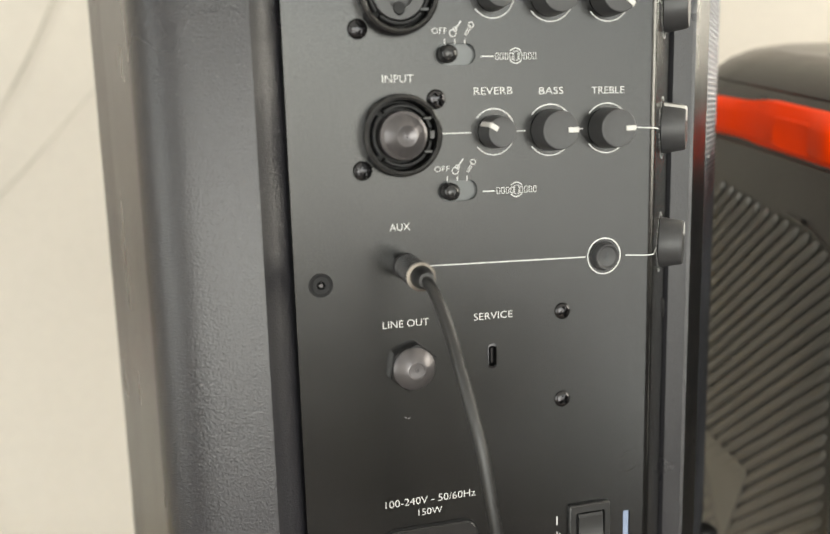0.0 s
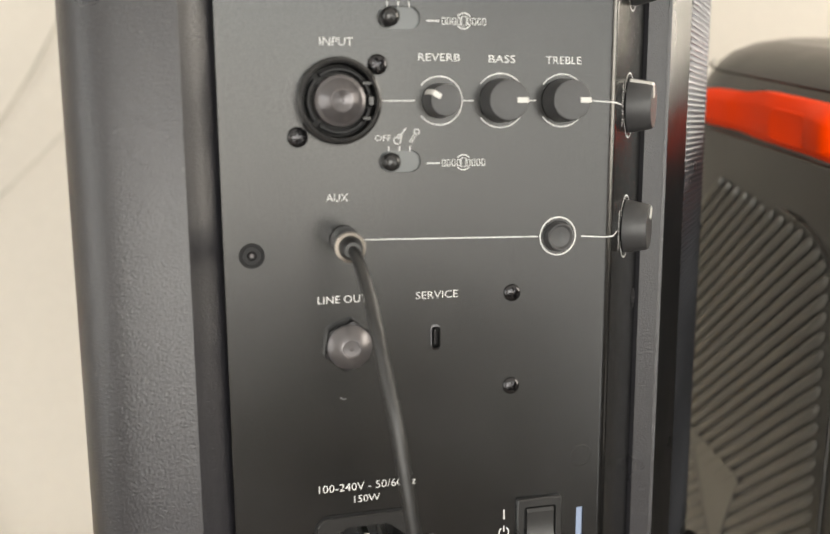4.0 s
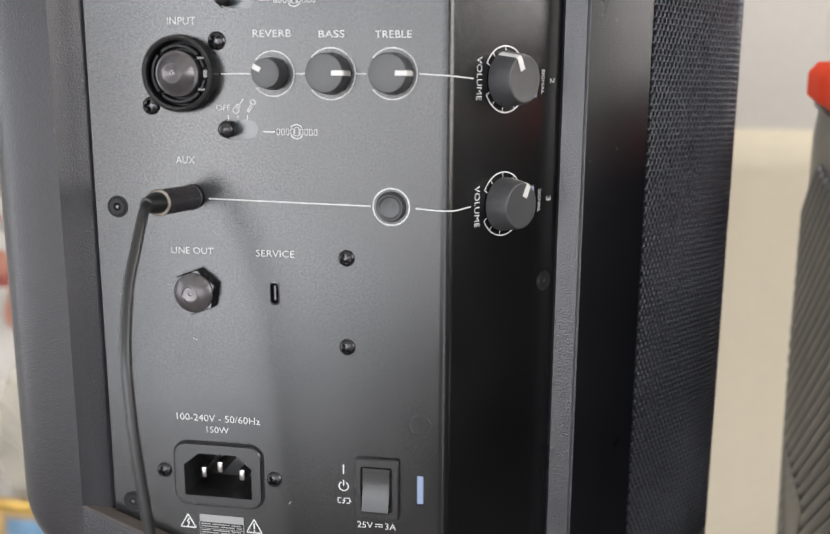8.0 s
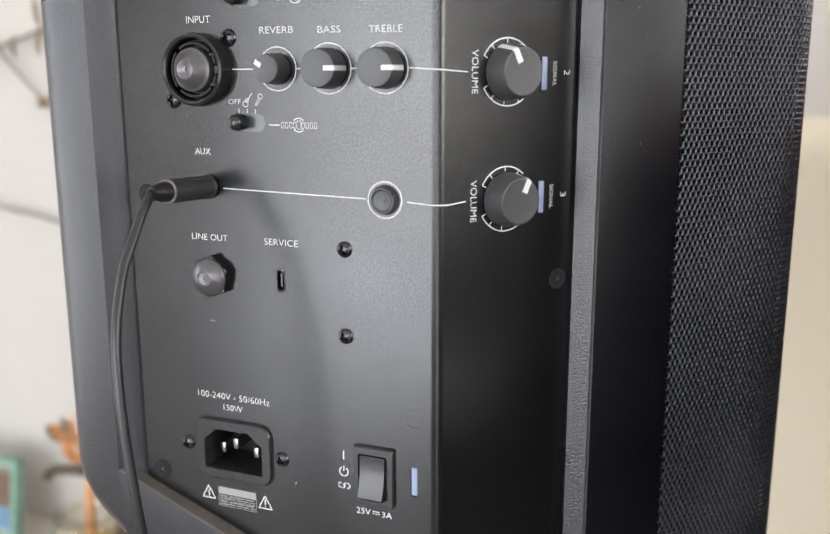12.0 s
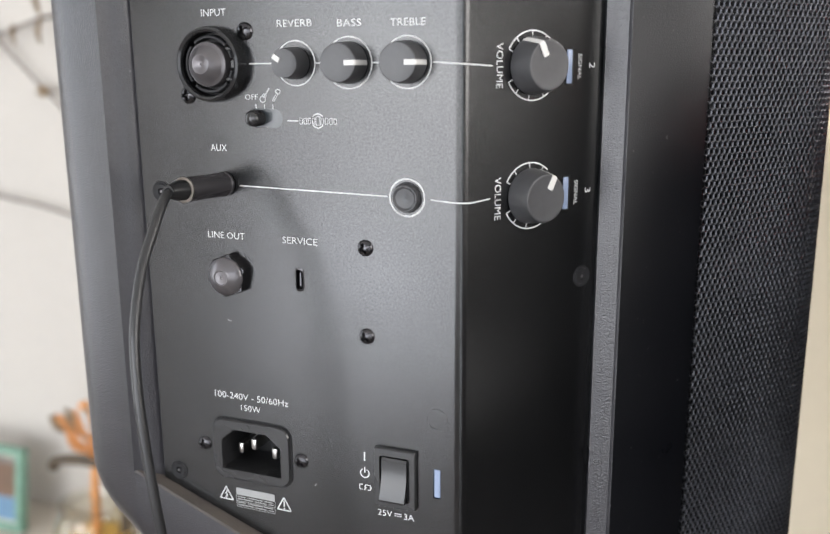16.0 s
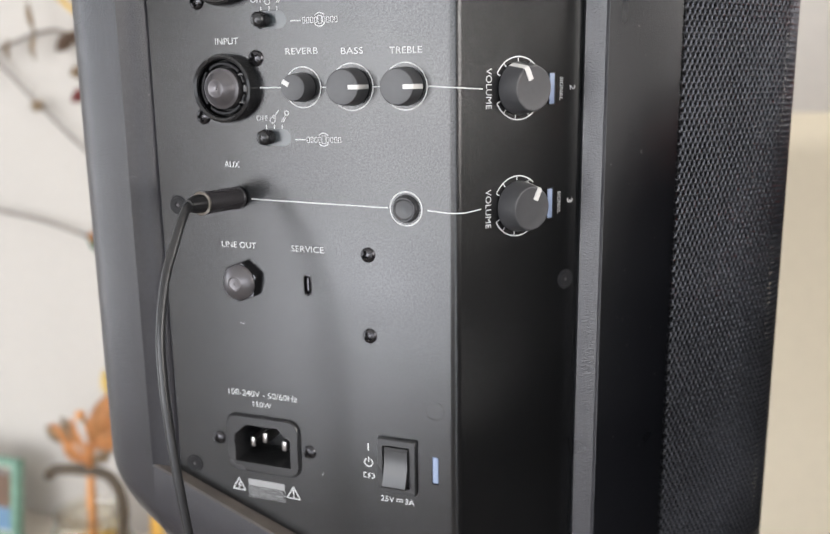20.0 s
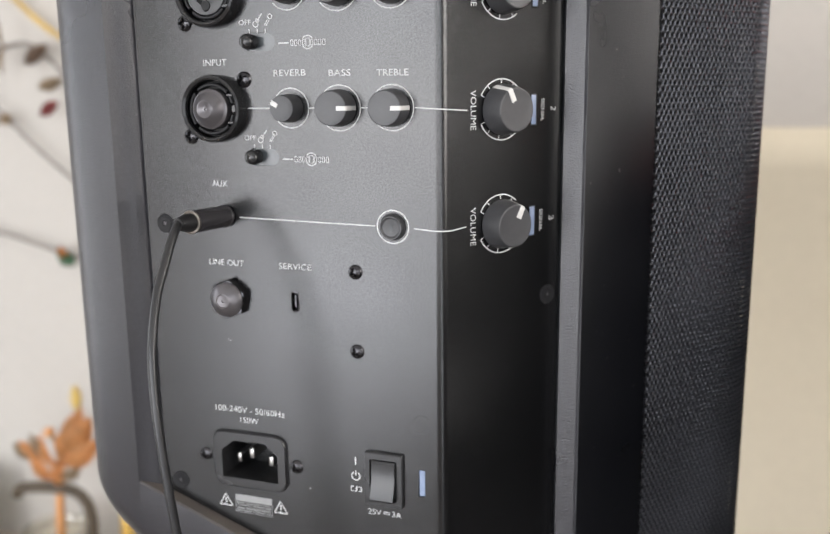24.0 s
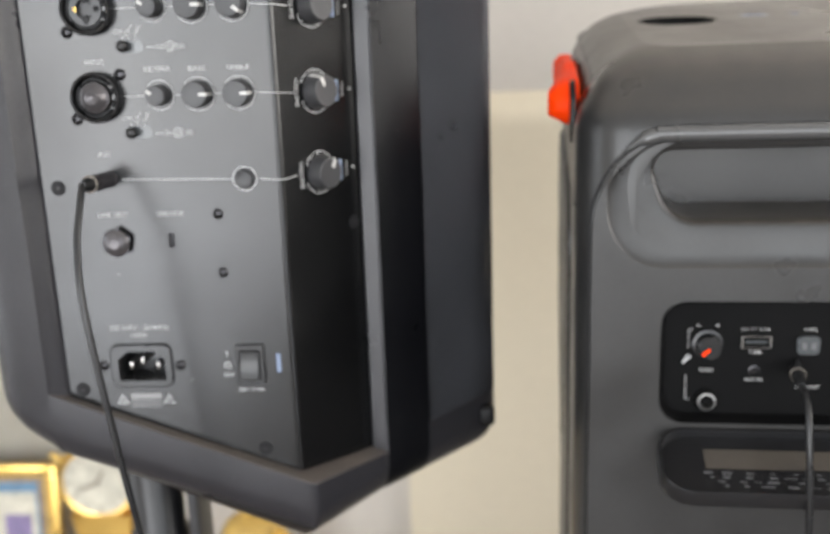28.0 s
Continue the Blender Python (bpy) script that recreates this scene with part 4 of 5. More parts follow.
filled([[(edge_l, BZ0 + 0.012), (edge_r, BZ0 + 0.012), (edge_r, 0.607), (edge_l, 0.607)], [(BCX + 0.905 * a, 0.572 + 0.97 * b) for a, b in rrect(0.3060, 0.0640, 0.029, 9)], [(BCX + a, 0.4905 + b) for a, b in rrect(0.2500, 0.0650, 0.0125, 7)]], lambda a, b: (a, BY0, b), body)
bmesh.ops.remove_doubles(body, verts=body.verts[:], dist=0.00005)
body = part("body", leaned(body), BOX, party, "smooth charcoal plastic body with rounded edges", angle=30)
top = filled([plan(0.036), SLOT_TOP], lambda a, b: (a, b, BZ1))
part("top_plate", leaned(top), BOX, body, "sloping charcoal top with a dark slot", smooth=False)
slot = loft([[(a, b, BZ1) for a, b in SLOT_TOP], [(0.242 + (a - 0.242) * 0.95, 0.15 + (b - 0.15) * 0.9, BZ1 - 0.003) for a, b in SLOT_TOP], [(0.242 + (a - 0.242) * 0.9, 0.15 + (b - 0.15) * 0.85, BZ1 - 0.014) for a, b in SLOT_TOP]], True, False, True)
part("top_slot", leaned(slot), BAYBLACK, body, "dark recessed slot", smooth=False)
top_line = [(0.2060, 0.0500, 0.6655), (0.2180, 0.0455, 0.6660), (0.240, 0.0440, 0.6660), (BCX, 0.0436, 0.6660), (0.446, 0.0440, 0.6660), (0.470, 0.0460, 0.6660), (0.486, 0.057, 0.6660)]
part("top_groove", leaned(tube(top_line, lambda k: 0.0003 + 0.0006 * min(1.0, k * 12), 8, True, 4)), BOXDARK, body, "dark groove along the top edge")
for x, w in ((0.2900, 0.0075), (0.3140, 0.0024), (0.338, 0.0024), (0.362, 0.0024)):
    part("touch_mark", leaned(box_bm(x - w, x + w, 0.160, 0.1635, BZ1 + 0.0001, BZ1 + 0.0004)), LENS, body, "pale touch mark")

# back plate with the handle dish and the connection bay
YB = BY0 - 0.0030
PLATE = [(BCX + a, 0.2975 + b) for a, b in rrect(0.3190, 0.6170, 0.048, 9)]
DISH = [(BCX + a, 0.5720 + b) for a, b in rrect(0.3060, 0.0640, 0.029, 9)]
BAY = [(BCX + a, 0.4905 + b) for a, b in rrect(0.2500, 0.0650, 0.0125, 7)]
back = filled([PLATE, DISH, BAY], lambda a, b: (a, YB, b))
grown = lambda loop, k, c: [(c[0] + (a - c[0]) * k, c[1] + (b - c[1]) * (1 + (k - 1) * 1.2)) for a, b in loop]  # noqa: E731
loft([[(a, YB, b) for a, b in PLATE], [(a, YB + 0.0012, b) for a, b in grown(PLATE, 1.006, (BCX, 0.2975))], [(a, YB + 0.011, b) for a, b in grown(PLATE, 1.006, (BCX, 0.2975))]], True, bm=back)
bmesh.ops.remove_doubles(back, verts=back.verts[:], dist=0.00005)
back = part("back_plate", back, BOX, party, "charcoal plastic back plate", angle=25)
part("seam", loft([[(a, BY0 - 0.0004, b) for a, b in grown(PLATE, 1.005, (BCX, 0.2975))], [(a, BY0 - 0.0004, b) for a, b in grown(PLATE, 1.011, (BCX, 0.2975))]], True), DARK, back, "dark seam round the back plate")
DISH_P, GRIP_P = rrect(0.3060, 0.0640, 0.029, 9), rrect(0.2660, 0.0350, 0.013, 9)


def dish_row(k, y):
    """From the dish's rim (k = 0) to the grip opening (k = 1), whose ends lean inwards below."""
    out = []
    for (a, b), (c, e) in zip(DISH_P, GRIP_P):
        c -= math.copysign(0.35 * (0.0165 - e), c)
        out.append((BCX + a + (c - a) * k, y, 0.572 + b + (0.0080 + e - b) * k))
    return out


dish = part("handle_dish", loft([dish_row(k, YB + d) for k, d in ((0, 0.0), (0.04, 0.0008), (0.12, 0.0018), (0.30, 0.0028), (0.60, 0.0037), (0.88, 0.0044), (0.95, 0.0052), (0.99, 0.0075), (1.0, 0.0150))], True), BOX, back, "hollow dish of the carrying handle", angle=50)
part("grip_well", loft([dish_row(1.0, YB + 0.0150), dish_row(1.0, YB + 0.024), dish_row(1.05, YB + 0.055)], True, False, True), BOX, dish, "deep opening of the handle", angle=40)
arc_l = [(BCX - 0.1245 - 0.0290 * math.sin(q), 0.5775 + 0.0290 * math.cos(q)) for q in (math.radians(10 * j) for j in range(5))]
rim_l = arc_l[::-1]
rim = rim_l + [(BCX - 0.06, 0.6066), (BCX + 0.06, 0.6066)] + [(2 * BCX - a, b) for a, b in rim_l[::-1]]
part("handle_bar", tube([(a, YB + 0.0006, b - 0.0006) for a, b in rim], lambda k: 0.0006 + 0.0034 * smoothstep(0.0, 0.22, min(k, 1 - k)), 14, True, 4), LIT_EDGE, dish, "glossy edge of the handle, lightened where it catches light")
for k in range(15):
    a = radians(182 - 5.8 * k)
    ridge = box_bm(-0.0004, 0.0004, -0.0004, 0.0004, -0.0017, 0.0017, 0.0002, 1)
    ridge.transform(Matrix.Translation((BCX - 0.1245 + 0.0298 * math.cos(a), YB + 0.0001, 0.5760 + 0.0298 * math.sin(a))) @ Matrix.Rotation(math.pi / 2 - a, 4, "Y"))
    part("grip_ridge", ridge, BOX, dish)

YI = YB + 0.011
bay = part("connection_bay", loft([[(a, YB, b) for a, b in BAY], [(a, YB + 0.001, b) for a, b in grown(BAY, 0.992, (BCX, 0.4905))], [(a, YI, b) for a, b in grown(BAY, 0.975, (BCX, 0.4905))]], True, False, True), BAYBLACK, back, "sunken black connection bay", angle=30)


def back_print(name, shapes, label, mat=None, y=None):
    shape = joined(shapes if isinstance(shapes, list) else [shapes])
    return part(name, flat_bm(shape, lambda a, b: (a, (YI if y is None else y) - 0.0002, b)), mat or PRINT, bay, label, smooth=False)


def on_back(x, z, y=None, turn=0.0):
    m = Matrix((Vector((1, 0, 0)), Vector((0, 0, 1)), Vector((0, -1, 0)))).transposed().to_4x4()
    return Matrix.Translation((x, YI if y is None else y, z)) @ m @ Matrix.Rotation(radians(turn), 4, "Z")


gain = part("gain_knob", lathe([(0.0080, 0.0), (0.0078, 0.0020), (0.0064, 0.0024), (0.0060, 0.0085), (0.0054, 0.0092), (0.0, 0.0092)], 32, on_back(0.2430, 0.4975)), JACK, bay, "black gain knob")
mark = box_bm(0.0004, 0.0052, -0.0009, 0.0009, 0.0088, 0.0097, 0.0002, 1)
mark.transform(on_back(0.2430, 0.4975, None, 222))
part("pointer", mark, ORANGE, gain, "bright red pointer")
part("instrument_socket", lathe([(0.0062, 0.0), (0.0062, 0.0022), (0.0050, 0.0030), (0.0036, 0.0026), (0.0034, 0.0002), (0.0, 0.0002)], 32, on_back(0.2435, 0.4665)), BAYBLACK, bay, "round black instrument socket")
part("socket_ring", lathe_open([(0.0046, 0.0027), (0.0046, 0.0034), (0.0038, 0.0035), (0.0035, 0.0026), (0.0034, 0.0010)], 28, on_back(0.2435, 0.4665)), STEEL, bay, "bright steel ring of the instrument socket")
usb = part("usb_port", loft([[(0.2672 + a * k, y, 0.4985 + b * k) for a, b in rrect(0.0140, 0.0062, 0.0008, 2)] for k, y in ((1.06, YI), (1.06, YI - 0.0008), (0.93, YI - 0.0008), (0.92, YI + 0.003))], True, False, False), BLADE, bay, "steel usb port")
part("port_tongue", box_bm(0.2620, 0.2724, YI - 0.0002, YI + 0.0008, 0.4978, 0.4990), SLOTF, usb)
part("mini_socket", lathe([(0.0030, 0.0), (0.0030, 0.0008), (0.0022, 0.0010), (0.0018, 0.0004), (0.0, 0.0004)], 24, on_back(0.2668, 0.4830)), SCREW, bay, "small round socket")
link = part("link_button", loft([[(0.2925 + a * k, y, 0.4970 + b * k) for a, b in rrect(0.0112, 0.0100, 0.0026, 4)] for k, y in ((1.0, YI), (1.0, YI - 0.0012), (0.92, YI - 0.0018))], True, False, True), SLOTF, bay, "grey square link button")
for dx in (-0.0022, 0.0022):
    part("button_mark", box_bm(0.2925 + dx - 0.0012, 0.2925 + dx + 0.0012, YI - 0.0021, YI - 0.0017, 0.4952, 0.4988, 0.0001, 1), GREYINK, link)
back_print("lettering", moved(text_2d("GAIN", 0.0019, 0.0064), 0.2430, 0.4832), "white printed word GAIN")
back_print("lettering", moved(text_2d("USB", 0.0018, 0.0056), 0.2672, 0.4930), "white printed word USB")
back_print("lettering", moved(text_2d("5V", 0.0017, 0.0032), 0.2612, 0.5052), "white printed voltage")
back_print("lettering", moved(text_2d("2.1A", 0.0017, 0.0052), 0.2712, 0.5052), "white printed current")
back_print("lettering", bar(0.2640, 0.5055, 0.2668, 0.5055, 0.0003), "white printed dash")
back_print("lettering", moved(text_2d("AUX IN", 0.0019, 0.0090), 0.2668, 0.4782), "white printed words AUX IN")
back_print("lettering", moved(text_2d("TWS", 0.0019, 0.0062), 0.2930, 0.5052), "white printed word TWS")
back_print("lettering", moved(text_2d("AUX OUT", 0.0019, 0.0118), 0.2935, 0.4745), "white printed words AUX OUT")
back_print("plus_mark", [bar(0.2470, 0.5073, 0.2488, 0.5073, 0.0004), bar(0.2479, 0.5064, 0.2479, 0.5082, 0.0004)], "white plus mark")
back_print("minus_mark", bar(0.2376, 0.5073, 0.2392, 0.5073, 0.0004), "white minus mark")
back_print("bracket", [bar(0.2336, 0.5050, 0.2336, 0.4950, 0.0003), bar(0.2336, 0.5050, 0.2356, 0.5050, 0.0003)], "thin printed bracket")
back_print("bracket", [bar(0.2330, 0.4800, 0.2330, 0.4668, 0.0003), bar(0.2330, 0.4668, 0.2352, 0.4668, 0.0003)], "thin printed bracket")
back_print("microphone_icon", [bar(0.2310, 0.4868, 0.2330, 0.4892, 0.0014), arc(0.2337, 0.4900, 0.0009, 0.0009, 0, 360)], "small pale microphone icon")

# the open flap below the bay
hinge = Matrix.Translation((BCX, YB - 0.001, 0.4560)) @ Matrix.Rotation(radians(-70), 4, "X")
FL = rrect(0.2540, 0.0430, 0.0150, 7)
flap_rows = [(1.0, 0.0095), (1.0, 0.0010), (0.985, 0.0), (0.955, 0.0), (0.945, 0.0010), (0.940, 0.0055)]
flap = loft([[(a * (1 + (k - 1) * 0.25), h, -0.0220 + b * k) for a, b in FL] for k, h in flap_rows], True, True, True)
flap.transform(hinge)
flap = part("bay_flap", flap, BOXDARK, back, "open rubber-edged flap of the connection bay", angle=30)


def on_flap(a, b, h=0.0052):
    return hinge @ Vector((a, h, -0.0220 + b))


part("flap_seal", loft([[tuple(on_flap(a * (1 + (k - 1) * 0.25), b * k, h)) for a, b in FL] for k, h in ((0.935, 0.0056), (0.925, 0.0070), (0.895, 0.0070), (0.885, 0.0056))], True), LIT_EDGE, flap, "rubber seal, lightened where its lip catches light")
part("rating_label", flat_bm(poly([(-0.104, -0.001), (0.104, -0.001), (0.104, 0.012), (-0.104, 0.012)]), lambda a, b: on_flap(a, b)), BOX, flap, "dull grey rating label", smooth=False)
fine = []
rng = random.Random(5)
for row in range(4):
    x = -0.106 + 0.003 * row
    while x < 0.10:
        w = rng.uniform(0.0015, 0.0065)
        fine.append(bar(x, -0.0040 - 0.0028 * row, x + w, -0.0040 - 0.0028 * row, rng.choice((0.0006, 0.0009, 0.0013))))
        x += w + rng.uniform(0.0015, 0.009)
part("fine_print", flat_bm(joined(fine), lambda a, b: on_flap(a, b, 0.0049)), GREYINK, flap, "bars of fine print and small marks", smooth=False)

# ribbed flank
TAN = math.tan(radians(37.5))
FIELD = fillet([(0.0835, 0.06, 0), (0.0812, 0.5672, 0.028), (0.300, 0.622, 0)], 8)


def field_top(y):
    for p, q in zip(FIELD, FIELD[1:]):
        if p.x <= y <= q.x:
            return p.y + (q.y - p.y) * (y - p.x) / (q.x - p.x)
    return 0.0


def near_end(z0):
    """Where the rib that would be at height z0 at y = 0.08 leaves the field at its near end."""
    y = 0.262
    while y > 0.0825:
        if z0 - (y - 0.08) * TAN > field_top(y):
            return y if y < 0.25 else None
        y -= 0.0006
    return 0.0825


def rib_bm(y_a, y_b, z0):
    rows = []
    for k in (0, 0.008, 0.025, 0.2, 0.4, 0.5, 0.6, 0.7, 0.8, 0.9, 1):
        y = y_a + (y_b - y_a) * k
        s = 0.3 if k == 0 else 0.8 if k == 0.008 else 1.0
        z = z0 - (y - 0.08) * TAN
        high = 0.0030 * s * (0.35 + 0.65 * smoothstep(0.36, 0.50, z))
        rows.append([flank(y, z + 0.0036 * s * math.cos(q), high * math.sin(q) - 0.0003) for q in (math.pi * j / 6 for j in range(7))])
    return loft(rows, False, True, True)


for k in range(60):
    z0 = 0.6700 - 0.0087 * k
    y_a = near_end(z0)
    if y_a is None:
        continue
    y_b = min(0.262, 0.08 + (z0 - 0.06) / TAN)
    if y_b > y_a + 0.01:
        part("rib", rib_bm(y_a, y_b, z0), RIB, body)


def rounded(loop, r=0.004, n=4):
    """A closed outline with its corners rounded."""
    out = []
    for a, b, c in zip(loop[-1:] + loop[:-1], loop, loop[1:] + loop[:1]):
        out += fillet([(*a, 0), (*b, r), (*c, 0)], n)[1:-1]
    return out


BADGE = rounded([(0.1440, 0.4340), (0.2080, 0.4450), (0.1690, 0.3750)])
part("badge", loft([[flank(0.177 + (p.x - 0.177) * k, 0.424 + (p.y - 0.424) * k, h) for p in BADGE] for h, k in ((0.0, 1.0), (0.0014, 1.0), (0.0020, 0.97), (0.0016, 0.92))], True, False, True), RIB, body, "flat grey angular badge")
EDGE = fillet([(0.0790, 0.06, 0), (0.0787, 0.390, 0.2), (0.0705, 0.5715, 0.058), (0.262, 0.610, 0)], 12)
part("field_edge", tube([flank(p.x, p.y, 0.0002) for p in EDGE], 0.0011, 8, True, 2), BOX, body, "raised edge of the ribbed field")
part("flank_seam", tube([flank(s, 0.5735 - 0.0012 * k, 0.0) for k, s in enumerate((0.0840, 0.072, 0.060, 0.046, 0.034))], 0.0007, 6, True, 2), BOXDARK, body, "fine dark seam")
for name, off, h in (("upper_groove", 0.0162, -0.0100), ("lower_groove", -0.0152, 0.0003)):
    part(name, tube([flank(s, 0.6155 + 0.150 * (s - 0.062) + off, h) for s in (0.060, 0.08, 0.10, 0.12, 0.14, 0.16, 0.18, 0.20, 0.22, 0.24, 0.26)], 0.0009, 6, True, 2), BOX if off < 0 else BOXDARK, body, "fine edge of the strap's channel")


# orange strap along the flank
def strap_mid(s):
    return 0.6155 + 0.150 * (min(s, 0.14) - 0.062) + 0.105 * max(s - 0.14, 0.0)


rows = []
for y in (0.0690, 0.0696, 0.0708, 0.0728, 0.0758, 0.0806, 0.089, 0.10, 0.12, 0.126, 0.134, 0.142, 0.150, 0.160, 0.165, 0.170, 0.180, 0.190, 0.198):
    h = (0.0122 - 0.0022 * smoothstep(0.140, 0.170, y)) * math.sqrt(1 - max(0.0, 1 - (y - 0.0688) / 0.0125) ** 2)
    out = 0.0085 + 0.0045 * min(1.0, (y - 0.0688) / 0.006) - 0.0055 * smoothstep(0.084, 0.100, y) - 0.0025 * smoothstep(0.128, 0.142, y) + 0.0020 * smoothstep(0.160, 0.170, y)
    zc = strap_mid(y)
    rows.append([flank(y, zc - h, -0.004), flank(y, zc - h, out * 0.25), flank(y, zc - h * 0.62, out * 0.92), flank(y, zc - h * 0.50, out), flank(y, zc + h * 0.45, out), flank(y, zc + h * 0.58, out * 0.93), flank(y, zc + h, out * 0.40), flank(y, zc + h, -0.004)])
strap = part("strap", loft(rows, True, True, True), ORANGE, party, "bright orange rubber carrying strap", angle=50)
part("strap_pad", loft([[flank(0.1105 + a * k, strap_mid(0.1105 + a * k) + b * k - 0.0008, h) for a, b in rrect(0.036, 0.0155, 0.0070, 5)] for h, k in ((0.0062, 1.0), (0.0081, 0.98), (0.0086, 0.90), (0.0082, 0.78))], True, False, True), ORANGE, strap)
part("strap_socket", loft([[(x, 0.070 + a * k, strap_mid(0.070) - 0.003 + b * k) for a, b in rrect(0.026, 0.034, 0.012, 6)] for x, k in ((BX0 + 0.001, 1.0), (BX0 - 0.0012, 0.97), (BX0 - 0.0016, 0.86))], True, False, True), DARK, party, "black socket that holds the strap", angle=40)

TWIST = Matrix.Translation((0.183, 0.014, 0)) @ Matrix.Rotation(radians(-4.6), 4, "Z") @ Matrix.Translation((-0.183, -0.014, 0))
party.matrix_basis = TWIST @ Matrix.Translation(party.location)

# ---- what the speakers stand on ----
stand = root("speaker_stand", (-0.086, 0.10, -Z0), "black steel pole stand under the portable speaker", "speaker stand")
part("pole", lathe([(0.0175, -Z0 + 0.02), (0.0175, 0.300), (0.0190, 0.302), (0.0190, 0.345), (0.0170, 0.348), (0.0170, 0.470)], 28, Matrix.Translation((-0.086, 0.10, 0))), BOXDARK, stand, "black tubular pole")
part("base_plate", lathe([(0.23, -Z0), (0.23, -Z0 + 0.008), (0.225, -Z0 + 0.012), (0.05, -Z0 + 0.016), (0.03, -Z0 + 0.03), (0.018, -Z0 + 0.05)], 48, Matrix.Translation((-0.086, 0.10, 0))), BOXDARK, stand, "round steel base plate")
# Lighter strip added as the highlight of the dark pole.
part("pole_highlight", box_bm(-0.0615, -0.0545, 0.085, 0.115, 0.30, 0.44, 0.002, 2), KNOB, stand, "grey strip painting the highlight along the pole")
table = root("side_table", (0.345, 0.150, -Z0), "plain dark side table under the party speaker", "table")
WOOD = material("dark_table_wood", (0.10, 0.065, 0.04), 0.45, vary=0.2, grain=0.2, grain_size=120, stain_size=6)
part("tabletop", box_bm(0.150, 0.540, -0.015, 0.315, BZ0 - 0.028, BZ0, 0.003, 2), WOOD, table)
for x in (0.175, 0.515):
    for y in (0.01, 0.29):
        part("leg", box_bm(x - 0.018, x + 0.018, y - 0.018, y + 0.018, -Z0, BZ0 - 0.0275, 0.002, 1), WOOD, table)


# ---- the audio cable between the two speakers ----
cord_root = root("audio_cable", (0.12, -0.03, 0.16), "black audio cable plugged into both loudspeakers", "cable")
a, b = Vector((-0.0516, 0.0, 0.5929)), Vector((-0.0532, -0.0216, 0.5935))
d = (b - a).normalized()
m = Matrix.Translation(a) @ d.to_track_quat("Z", "Y").to_matrix().to_4x4()
plug = part("plug", lathe([(0.0041, 0.0002), (0.0042, 0.0012), (0.0040, 0.0016), (0.0040, 0.0200), (0.0037, 0.0210)], 32, m), PLUG, cord_root, "glossy black plug body", angle=25)
part("plug_ring", lathe([(0.0038, 0.0203), (0.00415, 0.0204), (0.00415, 0.0210), (0.0038, 0.0211)], 32, m), RING, plug, "thin dull bronze ring")
part("strain_relief", lathe([(0.0033, 0.0210), (0.0031, 0.0240), (0.0026, 0.0255), (0.0021, 0.0280)], 24, m), CABLE, plug)
part("plug_print", flat_bm(joined([bar(0.0036 + k * 0.0021, -0.0004, 0.0050 + k * 0.0021, -0.0004, 0.0009) for k in range(5)]), lambda u, v: m @ Vector((-0.00407 * math.cos(0.9 + v / 0.0040), 0.00407 * math.sin(0.9 + v / 0.0040), 0.0020 + u))), SLOTF, plug, "faint bars of print", smooth=False)
CORD = [tuple(m @ Vector((0, 0, 0.0215))), tuple(m @ Vector((0, 0, 0.0272))), (-0.0526, -0.0328, 0.5900), (-0.0515, -0.0395, 0.5825), (-0.0506, -0.0470, 0.5720), (-0.0486, -0.0540, 0.5560), (-0.0467, -0.0568, 0.5400), (-0.0448, -0.0578, 0.5250), (-0.0430, -0.0580, 0.5100), (-0.0409, -0.0574, 0.4900), (-0.0388, -0.0568, 0.4700),
        (-0.0352, -0.0557, 0.4400), (-0.0304, -0.0540, 0.400), (-0.027, -0.050, 0.340), (-0.020, -0.040, 0.250), (0.040, -0.040, 0.175), (0.130, -0.042, 0.150), (0.215, -0.042, 0.190), (0.258, -0.042, 0.270), (0.272, -0.040, 0.340), (0.278, -0.038, 0.390), (0.2792, -0.0370, 0.421), (0.2780, -0.0370, 0.445), (0.2770, -0.0360, 0.463), (0.2775, -0.0310, 0.4780), (0.2790, -0.0220, 0.4845), (0.2805, -0.0130, 0.4855)]
part("cord", tube(CORD, 0.00158, 12, True, 8), CABLE, cord_root, "black round cord")
a2, b2 = Vector((0.2893, 0.0235, 0.4872)), Vector((0.2803, -0.0140, 0.4855))
d2 = (b2 - a2).normalized()
m2 = Matrix.Translation(a2) @ d2.to_track_quat("Z", "Y").to_matrix().to_4x4()
plug = part("plug", lathe([(0.0033, 0.0), (0.0036, 0.002), (0.0036, 0.0250), (0.0030, 0.0270), (0.0022, (b2 - a2).length)], 28, m2), JACK, cord_root, "glossy black plug body", angle=25)
part("plug_ring", lathe([(0.0036, 0.0240), (0.0039, 0.0242), (0.0039, 0.0250), (0.0034, 0.0252)], 28, m2), RING, plug, "thin dull bronze ring")

